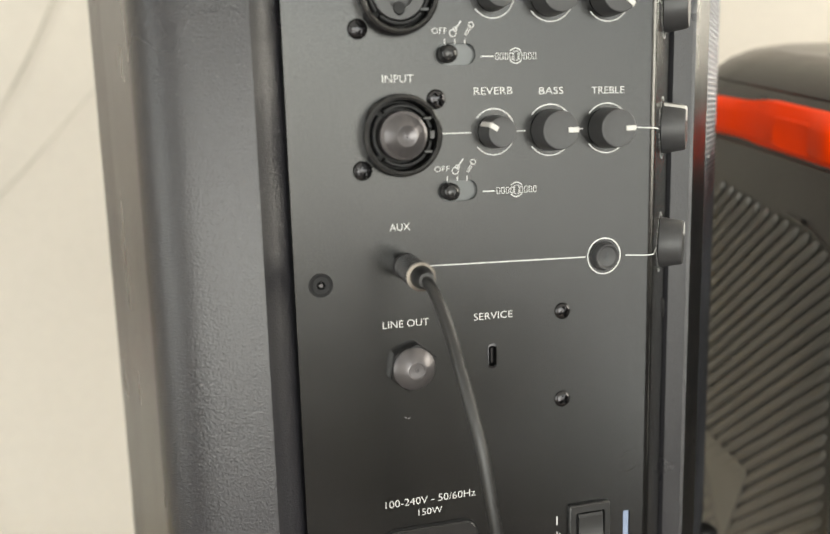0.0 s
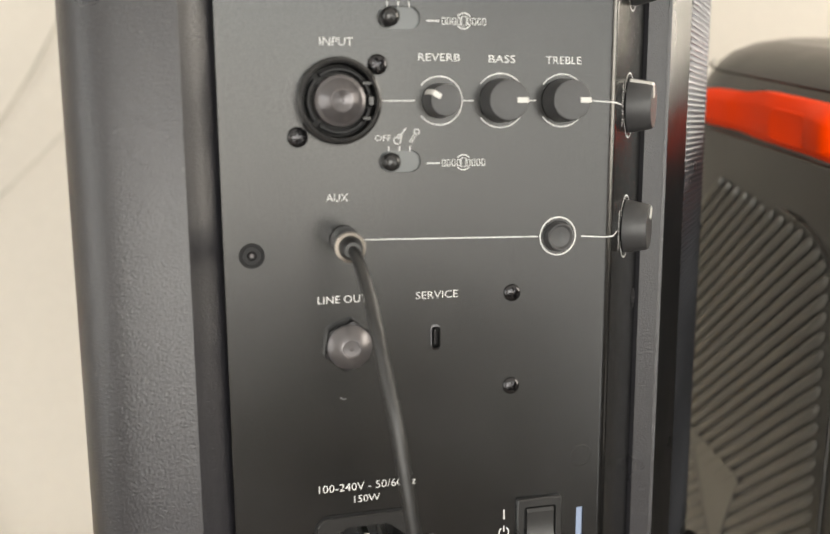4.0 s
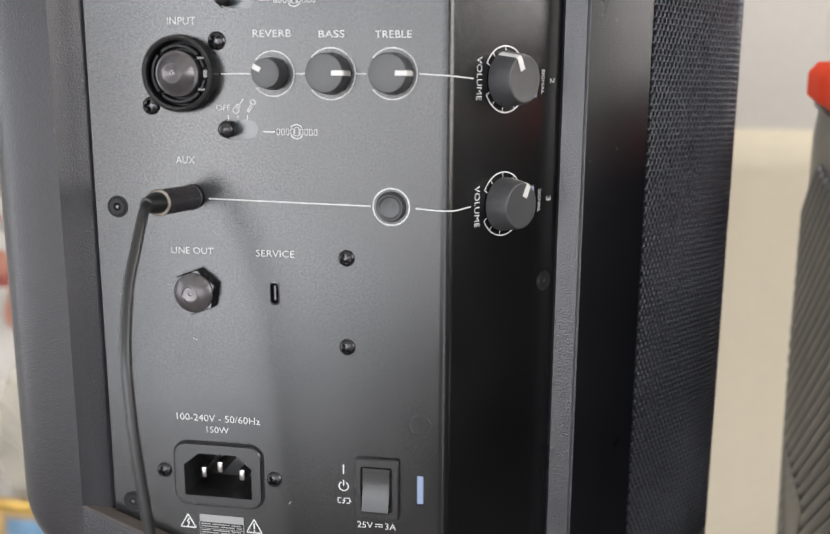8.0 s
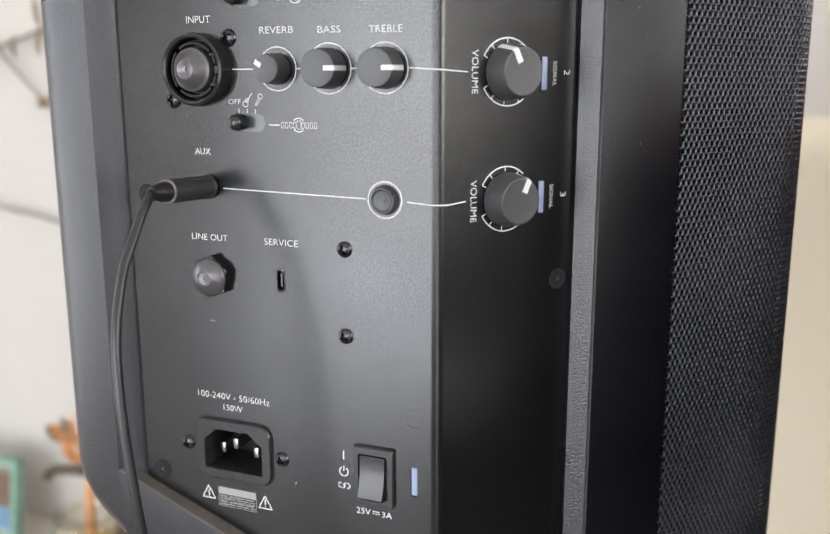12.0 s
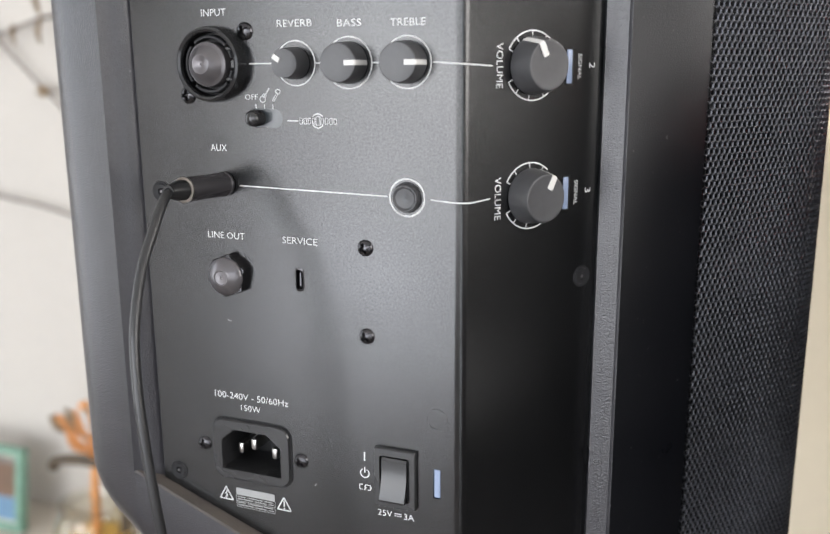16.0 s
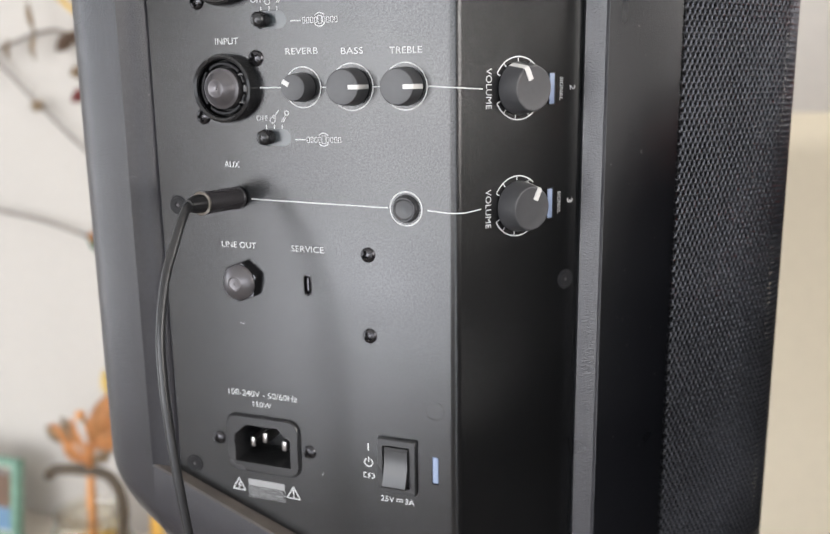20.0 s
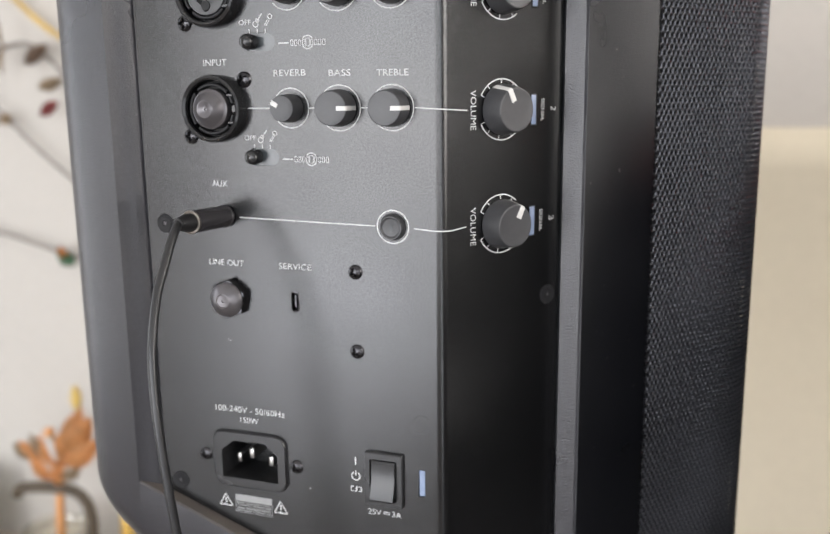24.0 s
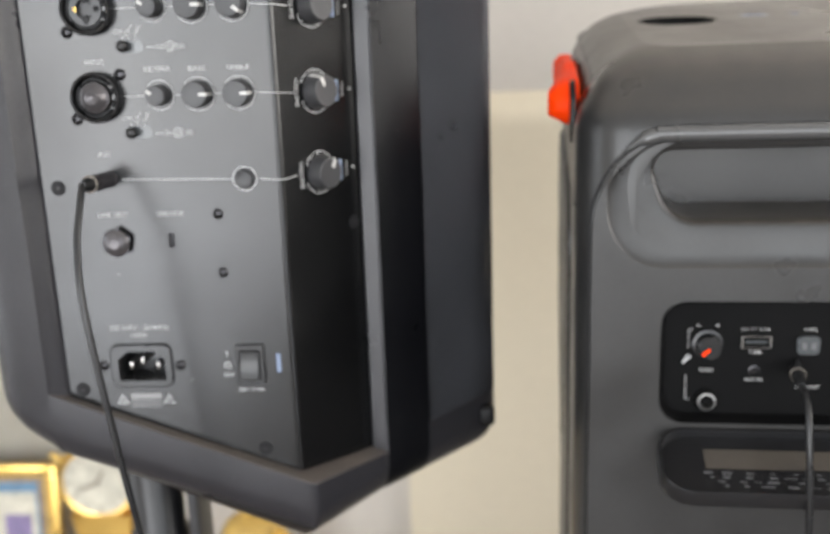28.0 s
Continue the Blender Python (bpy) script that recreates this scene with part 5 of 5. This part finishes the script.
# ---- ornaments along the wall ----
YW = ROOM["y1"]
TOPZ = -0.140
board = root("sideboard", (-0.70, 0.70, -Z0), "low pale sideboard along the wall, holding ornaments", "sideboard")
PALE = material("pale_lacquered_wood", (0.55, 0.50, 0.43), 0.4, vary=0.1, grain=0.05, stain_size=5)
part("top", box_bm(-1.45, 0.02, 0.53, YW - 0.002, TOPZ - 0.025, TOPZ, 0.003, 2), PALE, board)
part("carcass", box_bm(-1.43, 0.0, 0.55, YW - 0.004, -Z0 + 0.06, TOPZ - 0.0245), PALE, board)
for k in range(3):
    part("door", box_bm(-1.425 + 0.475 * k, -0.960 + 0.475 * k, 0.535, 0.5495, -Z0 + 0.07, TOPZ - 0.035, 0.002, 1), PALE, board)
for x in (-1.40, -0.03):
    part("plinth", box_bm(x - 0.02, x + 0.02, 0.57, YW - 0.02, -Z0, -Z0 + 0.0605), PALE, board)

COLOURS = {"pink": (0.62, 0.17, 0.14), "peach": (0.72, 0.34, 0.24), "yellow": (0.66, 0.46, 0.13), "green": (0.07, 0.17, 0.08), "red": (0.27, 0.035, 0.03), "orange": (0.60, 0.22, 0.045), "tan": (0.36, 0.26, 0.16),
           "brown": (0.17, 0.10, 0.06), "teal": (0.20, 0.36, 0.27), "blue": (0.16, 0.30, 0.45), "grey": (0.21, 0.18, 0.16), "umber": (0.085, 0.06, 0.035), "cobalt": (0.07, 0.15, 0.62), "mint": (0.45, 0.55, 0.45), "amber": (0.66, 0.30, 0.035), "magenta": (0.50, 0.09, 0.20), "lime": (0.26, 0.36, 0.10), "brick": (0.50, 0.15, 0.11), "thread": (0.42, 0.39, 0.34), "gold": (0.62, 0.40, 0.10), "cream": (0.72, 0.68, 0.56), "violet": (0.28, 0.22, 0.40)}
PAINT = {k: material(k + "_ornament", tuple(0.75 * v for v in c), 0.6, vary=0.22, grain=0.1, stain_size=40, grain_size=300) for k, c in COLOURS.items()}


def leaf_bm(x, y, z, length, width, angle, tilt=0.0, curl=0.15):
    """A pointed leaf in the wall's plane, its stalk at the given place; angle from straight right."""
    n, rows = 8, []
    for i in range(n + 1):
        k = i / n
        w = width / 2 * math.sin(math.pi * min(max(k, 0.02), 0.985)) ** 0.8
        lift = -curl * length * math.sin(math.pi * k * 0.9)
        rows.append([(k * length, lift + 0.12 * width, -w), (k * length, lift, -w * 0.5), (k * length, lift - 0.05 * width, 0), (k * length, lift, w * 0.5), (k * length, lift + 0.12 * width, w)])
    bm = loft(rows, False)
    bm.transform(Matrix.Translation((x, y, z)) @ Matrix.Rotation(-radians(angle), 4, "Y") @ Matrix.Rotation(radians(tilt), 4, "X"))
    return bm


def solid(bm, d=0.0006):
    bmesh.ops.solidify(bm, geom=bm.faces[:], thickness=d)
    return bm


garland = root("flower_garland", (-0.65, 0.845, 0.35), "garland of dried and paper flowers pinned to the wall", "garland")


def stem(points, r, colour, y=0.838):
    part("stem", tube([(x - 0.05 * smoothstep(-0.62, -0.80, x), y, z) for x, z in points], r, 8), PAINT[colour], garland)


stem([(-0.95, 0.84), (-0.87, 0.790), (-0.80, 0.735), (-0.716, 0.678), (-0.656, 0.614), (-0.60, 0.55), (-0.56, 0.48)], 0.0045, "gold")
stem([(-1.12, 0.66), (-0.97, 0.692), (-0.881, 0.713), (-0.833, 0.711), (-0.781, 0.669), (-0.74, 0.62)], 0.0028, "grey")
stem([(-1.10, 0.79), (-1.0, 0.695), (-0.896, 0.600), (-0.783, 0.508), (-0.68, 0.43), (-0.58, 0.38)], 0.0026, "grey")
stem([(-1.20, 0.47), (-1.03, 0.430), (-0.92, 0.414), (-0.812, 0.388), (-0.74, 0.37), (-0.66, 0.35)], 0.0026, "grey")
stem([(-0.20, 0.82), (-0.229, 0.759), (-0.279, 0.670), (-0.36, 0.56), (-0.46, 0.44)], 0.0014, "thread")
stem([(-0.08, 0.78), (-0.189, 0.671), (-0.29, 0.566), (-0.40, 0.47), (-0.50, 0.38)], 0.0008, "thread")
stem([(-0.39, 0.86), (-0.415, 0.740), (-0.44, 0.63), (-0.475, 0.54), (-0.52, 0.42)], 0.0024, "brown")
stem([(-0.43, 0.84), (-0.405, 0.70), (-0.43, 0.58), (-0.47, 0.48)], 0.0018, "grey")
stem([(-0.52, 0.80), (-0.545, 0.66), (-0.535, 0.56), (-0.545, 0.44), (-0.56, 0.36)], 0.0036, "orange")
stem([(-0.690, 0.640), (-0.662, 0.580), (-0.641, 0.538), (-0.626, 0.488), (-0.618, 0.450)], 0.0058, "amber", 0.826)
stem([(-0.589, 0.600), (-0.594, 0.511), (-0.600, 0.410)], 0.0020, "mint")
stem([(-0.60, 0.84), (-0.575, 0.70), (-0.59, 0.56), (-0.61, 0.42)], 0.0020, "teal")
LEAVES = [
    (-0.877, 0.715, 0.045, 0.012, -95, "tan"), (-0.935, 0.705, 0.035, 0.011, -90, "tan"), (-1.000, 0.690, 0.040, 0.012, -85, "tan"), (-0.880, 0.760, 0.050, 0.010, -80, "tan"), (-0.849, 0.684, 0.057, 0.022, 31, "brown"),
    (-0.828, 0.647, 0.052, 0.020, 19, "tan"), (-0.817, 0.607, 0.043, 0.020, 28, "red"), (-0.915, 0.598, 0.030, 0.020, 10, "tan"), (-0.820, 0.392, 0.040, 0.024, -30, "green"), (-0.812, 0.398, 0.022, 0.016, -20, "orange"),
    (-0.735, 0.600, 0.060, 0.036, -15, "peach"), (-0.725, 0.575, 0.055, 0.030, 20, "pink"), (-0.690, 0.575, 0.045, 0.026, -20, "green"), (-0.710, 0.535, 0.055, 0.034, 25, "red"), (-0.705, 0.520, 0.050, 0.030, -10, "orange"), (-0.690, 0.500, 0.045, 0.028, -30, "brown"),
    (-0.720, 0.452, 0.060, 0.012, 8, "pink"), (-0.685, 0.432, 0.050, 0.030, 0, "peach"), (-0.705, 0.405, 0.055, 0.036, -20, "peach"), (-0.700, 0.360, 0.075, 0.042, 35, "pink"), (-0.690, 0.350, 0.070, 0.036, -70, "peach"), (-0.755, 0.385, 0.050, 0.022, 30, "yellow"), (-0.760, 0.350, 0.040, 0.026, 15, "green"),
    (-0.570, 0.690, 0.052, 0.040, -15, "yellow"), (-0.565, 0.610, 0.055, 0.036, 10, "yellow"), (-0.600, 0.615, 0.055, 0.020, -20, "blue"), (-0.590, 0.530, 0.048, 0.036, -25, "yellow"), (-0.565, 0.455, 0.055, 0.036, 20, "yellow"), (-0.575, 0.405, 0.050, 0.034, -10, "yellow"),
    (-0.530, 0.590, 0.130, 0.030, -88, "red"), (-0.540, 0.560, 0.150, 0.024, -95, "orange"), (-0.512, 0.540, 0.150, 0.026, -92, "red"), (-0.590, 0.370, 0.090, 0.050, 10, "pink"), (-0.545, 0.372, 0.080, 0.050, -20, "peach"), (-0.600, 0.400, 0.060, 0.040, -60, "orange"), (-0.640, 0.385, 0.060, 0.036, 20, "brown"),
    (-0.470, 0.640, 0.048, 0.032, -10, "yellow"), (-0.475, 0.588, 0.040, 0.032, 15, "yellow"), (-0.450, 0.570, 0.030, 0.022, -40, "yellow"), (-0.510, 0.535, 0.050, 0.034, -10, "yellow"), (-0.425, 0.690, 0.022, 0.022, 0, "red"),
    (-0.520, 0.500, 0.085, 0.044, 15, "green"), (-0.530, 0.470, 0.100, 0.050, -5, "green"), (-0.510, 0.445, 0.100, 0.046, 15, "green"), (-0.540, 0.430, 0.080, 0.040, -25, "green"), (-0.440, 0.530, 0.075, 0.030, -65, "pink"), (-0.405, 0.470, 0.040, 0.018, -95, "green"),
    (-0.500, 0.395, 0.060, 0.044, -30, "pink"), (-0.490, 0.370, 0.055, 0.044, 20, "pink"), (-0.480, 0.385, 0.060, 0.042, -85, "pink"), (-0.525, 0.385, 0.060, 0.040, -100, "pink"), (-0.460, 0.420, 0.040, 0.020, -10, "red"), (-0.440, 0.400, 0.040, 0.018, -20, "green"),
    (-0.658, 0.634, 0.050, 0.030, -4, "cobalt"), (-0.652, 0.612, 0.036, 0.034, 10, "mint"), (-0.664, 0.398, 0.048, 0.034, 10, "magenta"), (-0.690, 0.372, 0.060, 0.040, 25, "pink"), (-0.680, 0.316, 0.062, 0.064, 0, "amber"),
    (-0.640, 0.510, 0.040, 0.030, 20, "yellow"), (-0.655, 0.455, 0.045, 0.030, -20, "peach"), (-0.548, 0.420, 0.110, 0.030, 62, "lime"), (-0.536, 0.410, 0.100, 0.034, 40, "lime"), (-0.545, 0.770, 0.150, 0.052, -100, "brick"),
    (-0.718, 0.527, 0.030, 0.034, 10, "orange"), (-0.706, 0.348, 0.070, 0.026, -100, "brick"), (-0.721, 0.578, 0.050, 0.028, 5, "peach"), (-0.640, 0.560, 0.060, 0.030, -70, "pink"), (-0.630, 0.500, 0.060, 0.034, -100, "peach"), (-0.650, 0.440, 0.060, 0.036, -60, "pink"), (-0.660, 0.385, 0.055, 0.036, -120, "peach")]
rng = random.Random(11)
for x, z, ln, w, ang, colour in LEAVES:
    part("leaf", solid(leaf_bm(x - 0.05 * smoothstep(-0.62, -0.80, x), 0.835 - rng.uniform(0, 0.025), z, ln, w, ang, rng.uniform(-25, 25), rng.uniform(0.05, 0.22))), PAINT[colour], garland)

# white pleated fan on the wall
fan = root("paper_fan", (-0.57, 0.845, 0.0), "white pleated paper fan hung on the wall", "fan")
FANW = material("white_pleated_paper", (0.74, 0.71, 0.63), 0.7, vary=0.06, stain_size=12)
n, hub, rows = 44, Vector((-0.575, -0.02)), [[], [], [], []]
for i in range(2 * n + 1):
    a = math.pi * 2 * i / (2 * n)
    p = Vector((-0.570 + 0.173 * math.cos(a), 0.130 + 0.173 * math.sin(a)))
    up = 0.008 * (1 if i % 2 else -0.4)
    for row, k in zip(rows, (0.05, 0.5, 0.93, 1.0)):
        q = hub.lerp(p, k * (1 + (0.012 if i % 2 else 0)))
        row.append((q.x, 0.838 - up * k - 0.014 * k * k, q.y))
part("pleats", solid(loft(rows, False), 0.0008), FANW, fan, angle=20)
part("hub", lathe([(0.020, 0.0), (0.020, 0.010), (0.014, 0.016), (0.0, 0.018)], 24, Matrix.Translation((-0.575, YW - 0.003, -0.02)) @ Matrix.Rotation(math.pi / 2, 4, "X")), PAINT["cream"], fan)


def picture(name, x0, x1, z0, z1, y, lean, frame_mat, mat_mat, blocks, label):
    """A leaning framed picture: its blocks are (x0, z0, x1, z1 in parts of the picture, colour)."""
    r = root(name, ((x0 + x1) / 2, y, z0), label, "picture")
    w, h = x1 - x0, z1 - z0
    m = Matrix.Translation(((x0 + x1) / 2, y, z0)) @ Matrix.Rotation(radians(lean), 4, "X")

    def placed(bm):
        bm.transform(m)
        return bm
    e = 0.013
    for nm, a in (("frame_side", (-w / 2, -w / 2 + e, 0, h)), ("frame_side", (w / 2 - e, w / 2, 0, h)), ("frame_rail", (-w / 2 + e, w / 2 - e, 0, e)), ("frame_rail", (-w / 2 + e, w / 2 - e, h - e, h))):
        part(nm, placed(box_bm(a[0], a[1], -0.009, 0.009, a[2], a[3], 0.002, 2)), frame_mat, r)
    part("mount", placed(box_bm(-w / 2 + e * 0.8, w / 2 - e * 0.8, -0.002, 0.004, e * 0.8, h - e * 0.8)), mat_mat, r)
    for k, (a, b, c, q, colour) in enumerate(blocks):
        part("picture_patch", placed(box_bm(-w / 2 + w * a, -w / 2 + w * c, -0.0032 - 0.0004 * k, -0.0019, h * b, h * q)), PAINT[colour], r)
    return r


picture("framed_picture", -1.170, -1.014, TOPZ, 0.006, 0.76, -8, PAINT["teal"], PAINT["cream"], [(0.12, 0.12, 0.88, 0.88, "grey"), (0.12, 0.12, 0.88, 0.45, "blue"), (0.45, 0.40, 0.88, 0.80, "brown")], "green-framed picture leaning on the wall")
picture("framed_picture", -0.735, -0.505, TOPZ, 0.058, 0.76, -6, GOLD, PAINT["gold"], [(0.10, 0.08, 0.90, 0.90, "tan"), (0.14, 0.30, 0.86, 0.86, "blue"), (0.55, 0.12, 0.84, 0.78, "cream"), (0.62, 0.12, 0.80, 0.60, "violet")], "gilt-framed picture in blue and tan tones")

clock = root("mantel_clock", (-0.424, 0.75, TOPZ), "ornate gilt mantel clock with a cream dial", "clock")
face_m = Matrix.Translation((-0.424, 0.745, 0.049)) @ Matrix.Rotation(math.pi / 2, 4, "X")
part("case", lathe([(0.058, -0.025), (0.060, 0.0), (0.062, 0.010), (0.056, 0.016), (0.050, 0.012)], 40, face_m), GOLD, clock, "round gilt case")
dial = part("dial", lathe([(0.051, 0.010), (0.051, 0.0125), (0.0, 0.0125)], 40, face_m), PAINT["cream"], clock, "cream dial")
for ang, ln in ((62, 0.022), (200, 0.034)):
    hand = box_bm(-0.002, ln, -0.0014, 0.0014, 0.0130, 0.0138)
    hand.transform(face_m @ Matrix.Rotation(radians(ang), 4, "Z"))
    part("pointer", hand, PAINT["brown"], dial)
for k in range(12):
    tick = box_bm(0.040, 0.046, -0.0012, 0.0012, 0.0126, 0.0132)
    tick.transform(face_m @ Matrix.Rotation(math.pi * k / 6, 4, "Z"))
    part("hour_mark", tick, PAINT["brown"], dial)
part("plinth", loft([[(-0.424 + a * k, 0.75 + b * k, z) for a, b in rrect(0.14, 0.06, 0.01, 3)] for k, z in ((1.0, TOPZ), (1.0, TOPZ + 0.02), (0.8, TOPZ + 0.03), (0.55, TOPZ + 0.08), (0.7, -0.003))], True, True, True), GOLD, clock, "gilt plinth")
for k in range(7):
    a = radians(30 + 20 * k)
    part("crest_spike", lathe([(0.006, 0.0), (0.004, 0.010), (0.005, 0.014), (0.0, 0.026)], 10, Matrix.Translation((-0.424 + 0.060 * math.cos(a), 0.745, 0.049 + 0.060 * math.sin(a))) @ Matrix.Rotation(math.pi / 2 - a, 4, "Y")), GOLD, clock)

gm = bpy.data.materials.new("clear_glass")
gm.use_nodes = True
gb = gm.node_tree.nodes["Principled BSDF"]
gb.inputs["Base Color"].default_value, gb.inputs["Roughness"].default_value, gb.inputs["Transmission Weight"].default_value, gb.inputs["IOR"].default_value = (0.95, 0.93, 0.85, 1), 0.06, 1.0, 1.45
jug = root("glass_jug", (-0.820, 0.72, TOPZ), "clear glass jug with a dark arched handle and gilt filling", "jug")
jm = Matrix.Translation((-0.820, 0.72, TOPZ))
part("bowl", lathe([(0.045, 0.0), (0.062, 0.02), (0.066, 0.05), (0.056, 0.085), (0.046, 0.105), (0.050, 0.115), (0.047, 0.115), (0.043, 0.105), (0.053, 0.085), (0.063, 0.05), (0.059, 0.022), (0.0, 0.006)], 36, jm), gm, jug, "clear glass bowl")
part("filling", lathe([(0.040, 0.009), (0.056, 0.024), (0.058, 0.045), (0.045, 0.060), (0.020, 0.068), (0.0, 0.066)], 24, jm), GOLD, jug, "gilt filling")
part("handle", tube([(-0.892, 0.72, 0.020), (-0.886, 0.72, 0.031), (-0.865, 0.72, 0.038), (-0.819, 0.72, 0.044), (-0.779, 0.72, 0.043), (-0.757, 0.72, 0.025), (-0.750, 0.72, -0.010), (-0.757, 0.72, -0.060)], 0.0088, 10), PAINT["umber"], jug, "dark arched handle")
DRIED = material("dried_orange_leaf", (0.58, 0.265, 0.095), 0.6, vary=0.25, grain=0.1, stain_size=40, grain_size=300)
spray = root("dried_spray", (-0.81, 0.72, -0.06), "spray of orange dried leaves standing in the jug", "dried leaves")
part("stem", tube([(-0.814, 0.72, -0.072), (-0.810, 0.72, 0.0), (-0.806, 0.72, 0.040), (-0.798, 0.72, 0.085), (-0.780, 0.72, 0.115)], lambda k: 0.0080 - 0.0045 * k, 8), DRIED, spray)
part("stem", tube([(-0.799, 0.72, 0.080), (-0.816, 0.72, 0.084), (-0.842, 0.72, 0.094), (-0.858, 0.72, 0.100)], lambda k: 0.0055 - 0.0025 * k, 8), DRIED, spray)
part("stem", tube([(-0.799, 0.72, 0.085), (-0.803, 0.72, 0.112), (-0.814, 0.72, 0.132)], 0.0035, 8), PAINT["tan"], spray)
part("seed_head", lathe([(0.003, -0.008), (0.009, 0.0), (0.007, 0.006), (0.0, 0.009)], 12, Matrix.Translation((-0.816, 0.72, 0.134))), DRIED, spray)
part("seed_head", lathe([(0.004, -0.020), (0.0085, -0.008), (0.008, 0.006), (0.003, 0.016), (0.0, 0.019)], 12, Matrix.Translation((-0.760, 0.72, 0.198))), PAINT["yellow"], spray)
part("stem", tube([(-0.775, 0.72, 0.13), (-0.764, 0.72, 0.155), (-0.760, 0.72, 0.182)], 0.0018, 6), PAINT["tan"], spray)
for x, z, ln, w, ang, colour in ((-0.800, 0.090, 0.105, 0.050, 50, "orange"), (-0.792, 0.085, 0.090, 0.036, 34, "orange"), (-0.788, 0.100, 0.095, 0.034, 62, "orange"), (-0.836, 0.092, 0.050, 0.024, 160, "tan"), (-0.822, 0.088, 0.055, 0.030, 150, "orange"), (-0.818, 0.090, 0.050, 0.022, 128, "tan"), (-0.806, 0.075, 0.060, 0.030, 112, "orange"), (-0.812, 0.058, 0.052, 0.030, 140, "orange"), (-0.806, 0.050, 0.050, 0.020, 78, "orange"), (-0.795, 0.060, 0.046, 0.022, 40, "tan")):
    part("leaf", solid(leaf_bm(x, 0.715, z, ln, w, ang, rng.uniform(-30, 30), 0.15)), DRIED if colour == "orange" else PAINT[colour], spray)

jar = root("ginger_jar", (-0.198, 0.72, TOPZ), "yellow glazed jar with painted green and red marks", "jar")
YEL = material("yellow_glaze", (0.70, 0.42, 0.06), 0.25, vary=0.2, stain_size=25)
jj = Matrix.Translation((-0.198, 0.72, TOPZ))
part("jar_body", lathe([(0.040, 0.0), (0.045, 0.005), (0.066, 0.045), (0.070, 0.070), (0.055, 0.100), (0.035, 0.112), (0.034, 0.120)], 36, jj), YEL, jar)
part("lid", lathe([(0.038, 0.118), (0.040, 0.124), (0.030, 0.136), (0.008, 0.141), (0.010, 0.150), (0.0, 0.154)], 28, jj), PAINT["gold"], jar, "gilt lid")
for k, colour in ((-120, "green"), (-80, "red"), (-40, "green"), (-100, "yellow")):
    a = radians(k)
    part("painted_leaf", lathe([(0.016, 0.0), (0.012, 0.003), (0.0, 0.004)], 14, jj @ Matrix.Translation((0.066 * math.cos(a), 0.066 * math.sin(a), 0.068 + 0.01 * math.sin(k))) @ Matrix.Rotation(a, 4, "Z") @ Matrix.Rotation(math.pi / 2, 4, "Y")), PAINT[colour], jar)
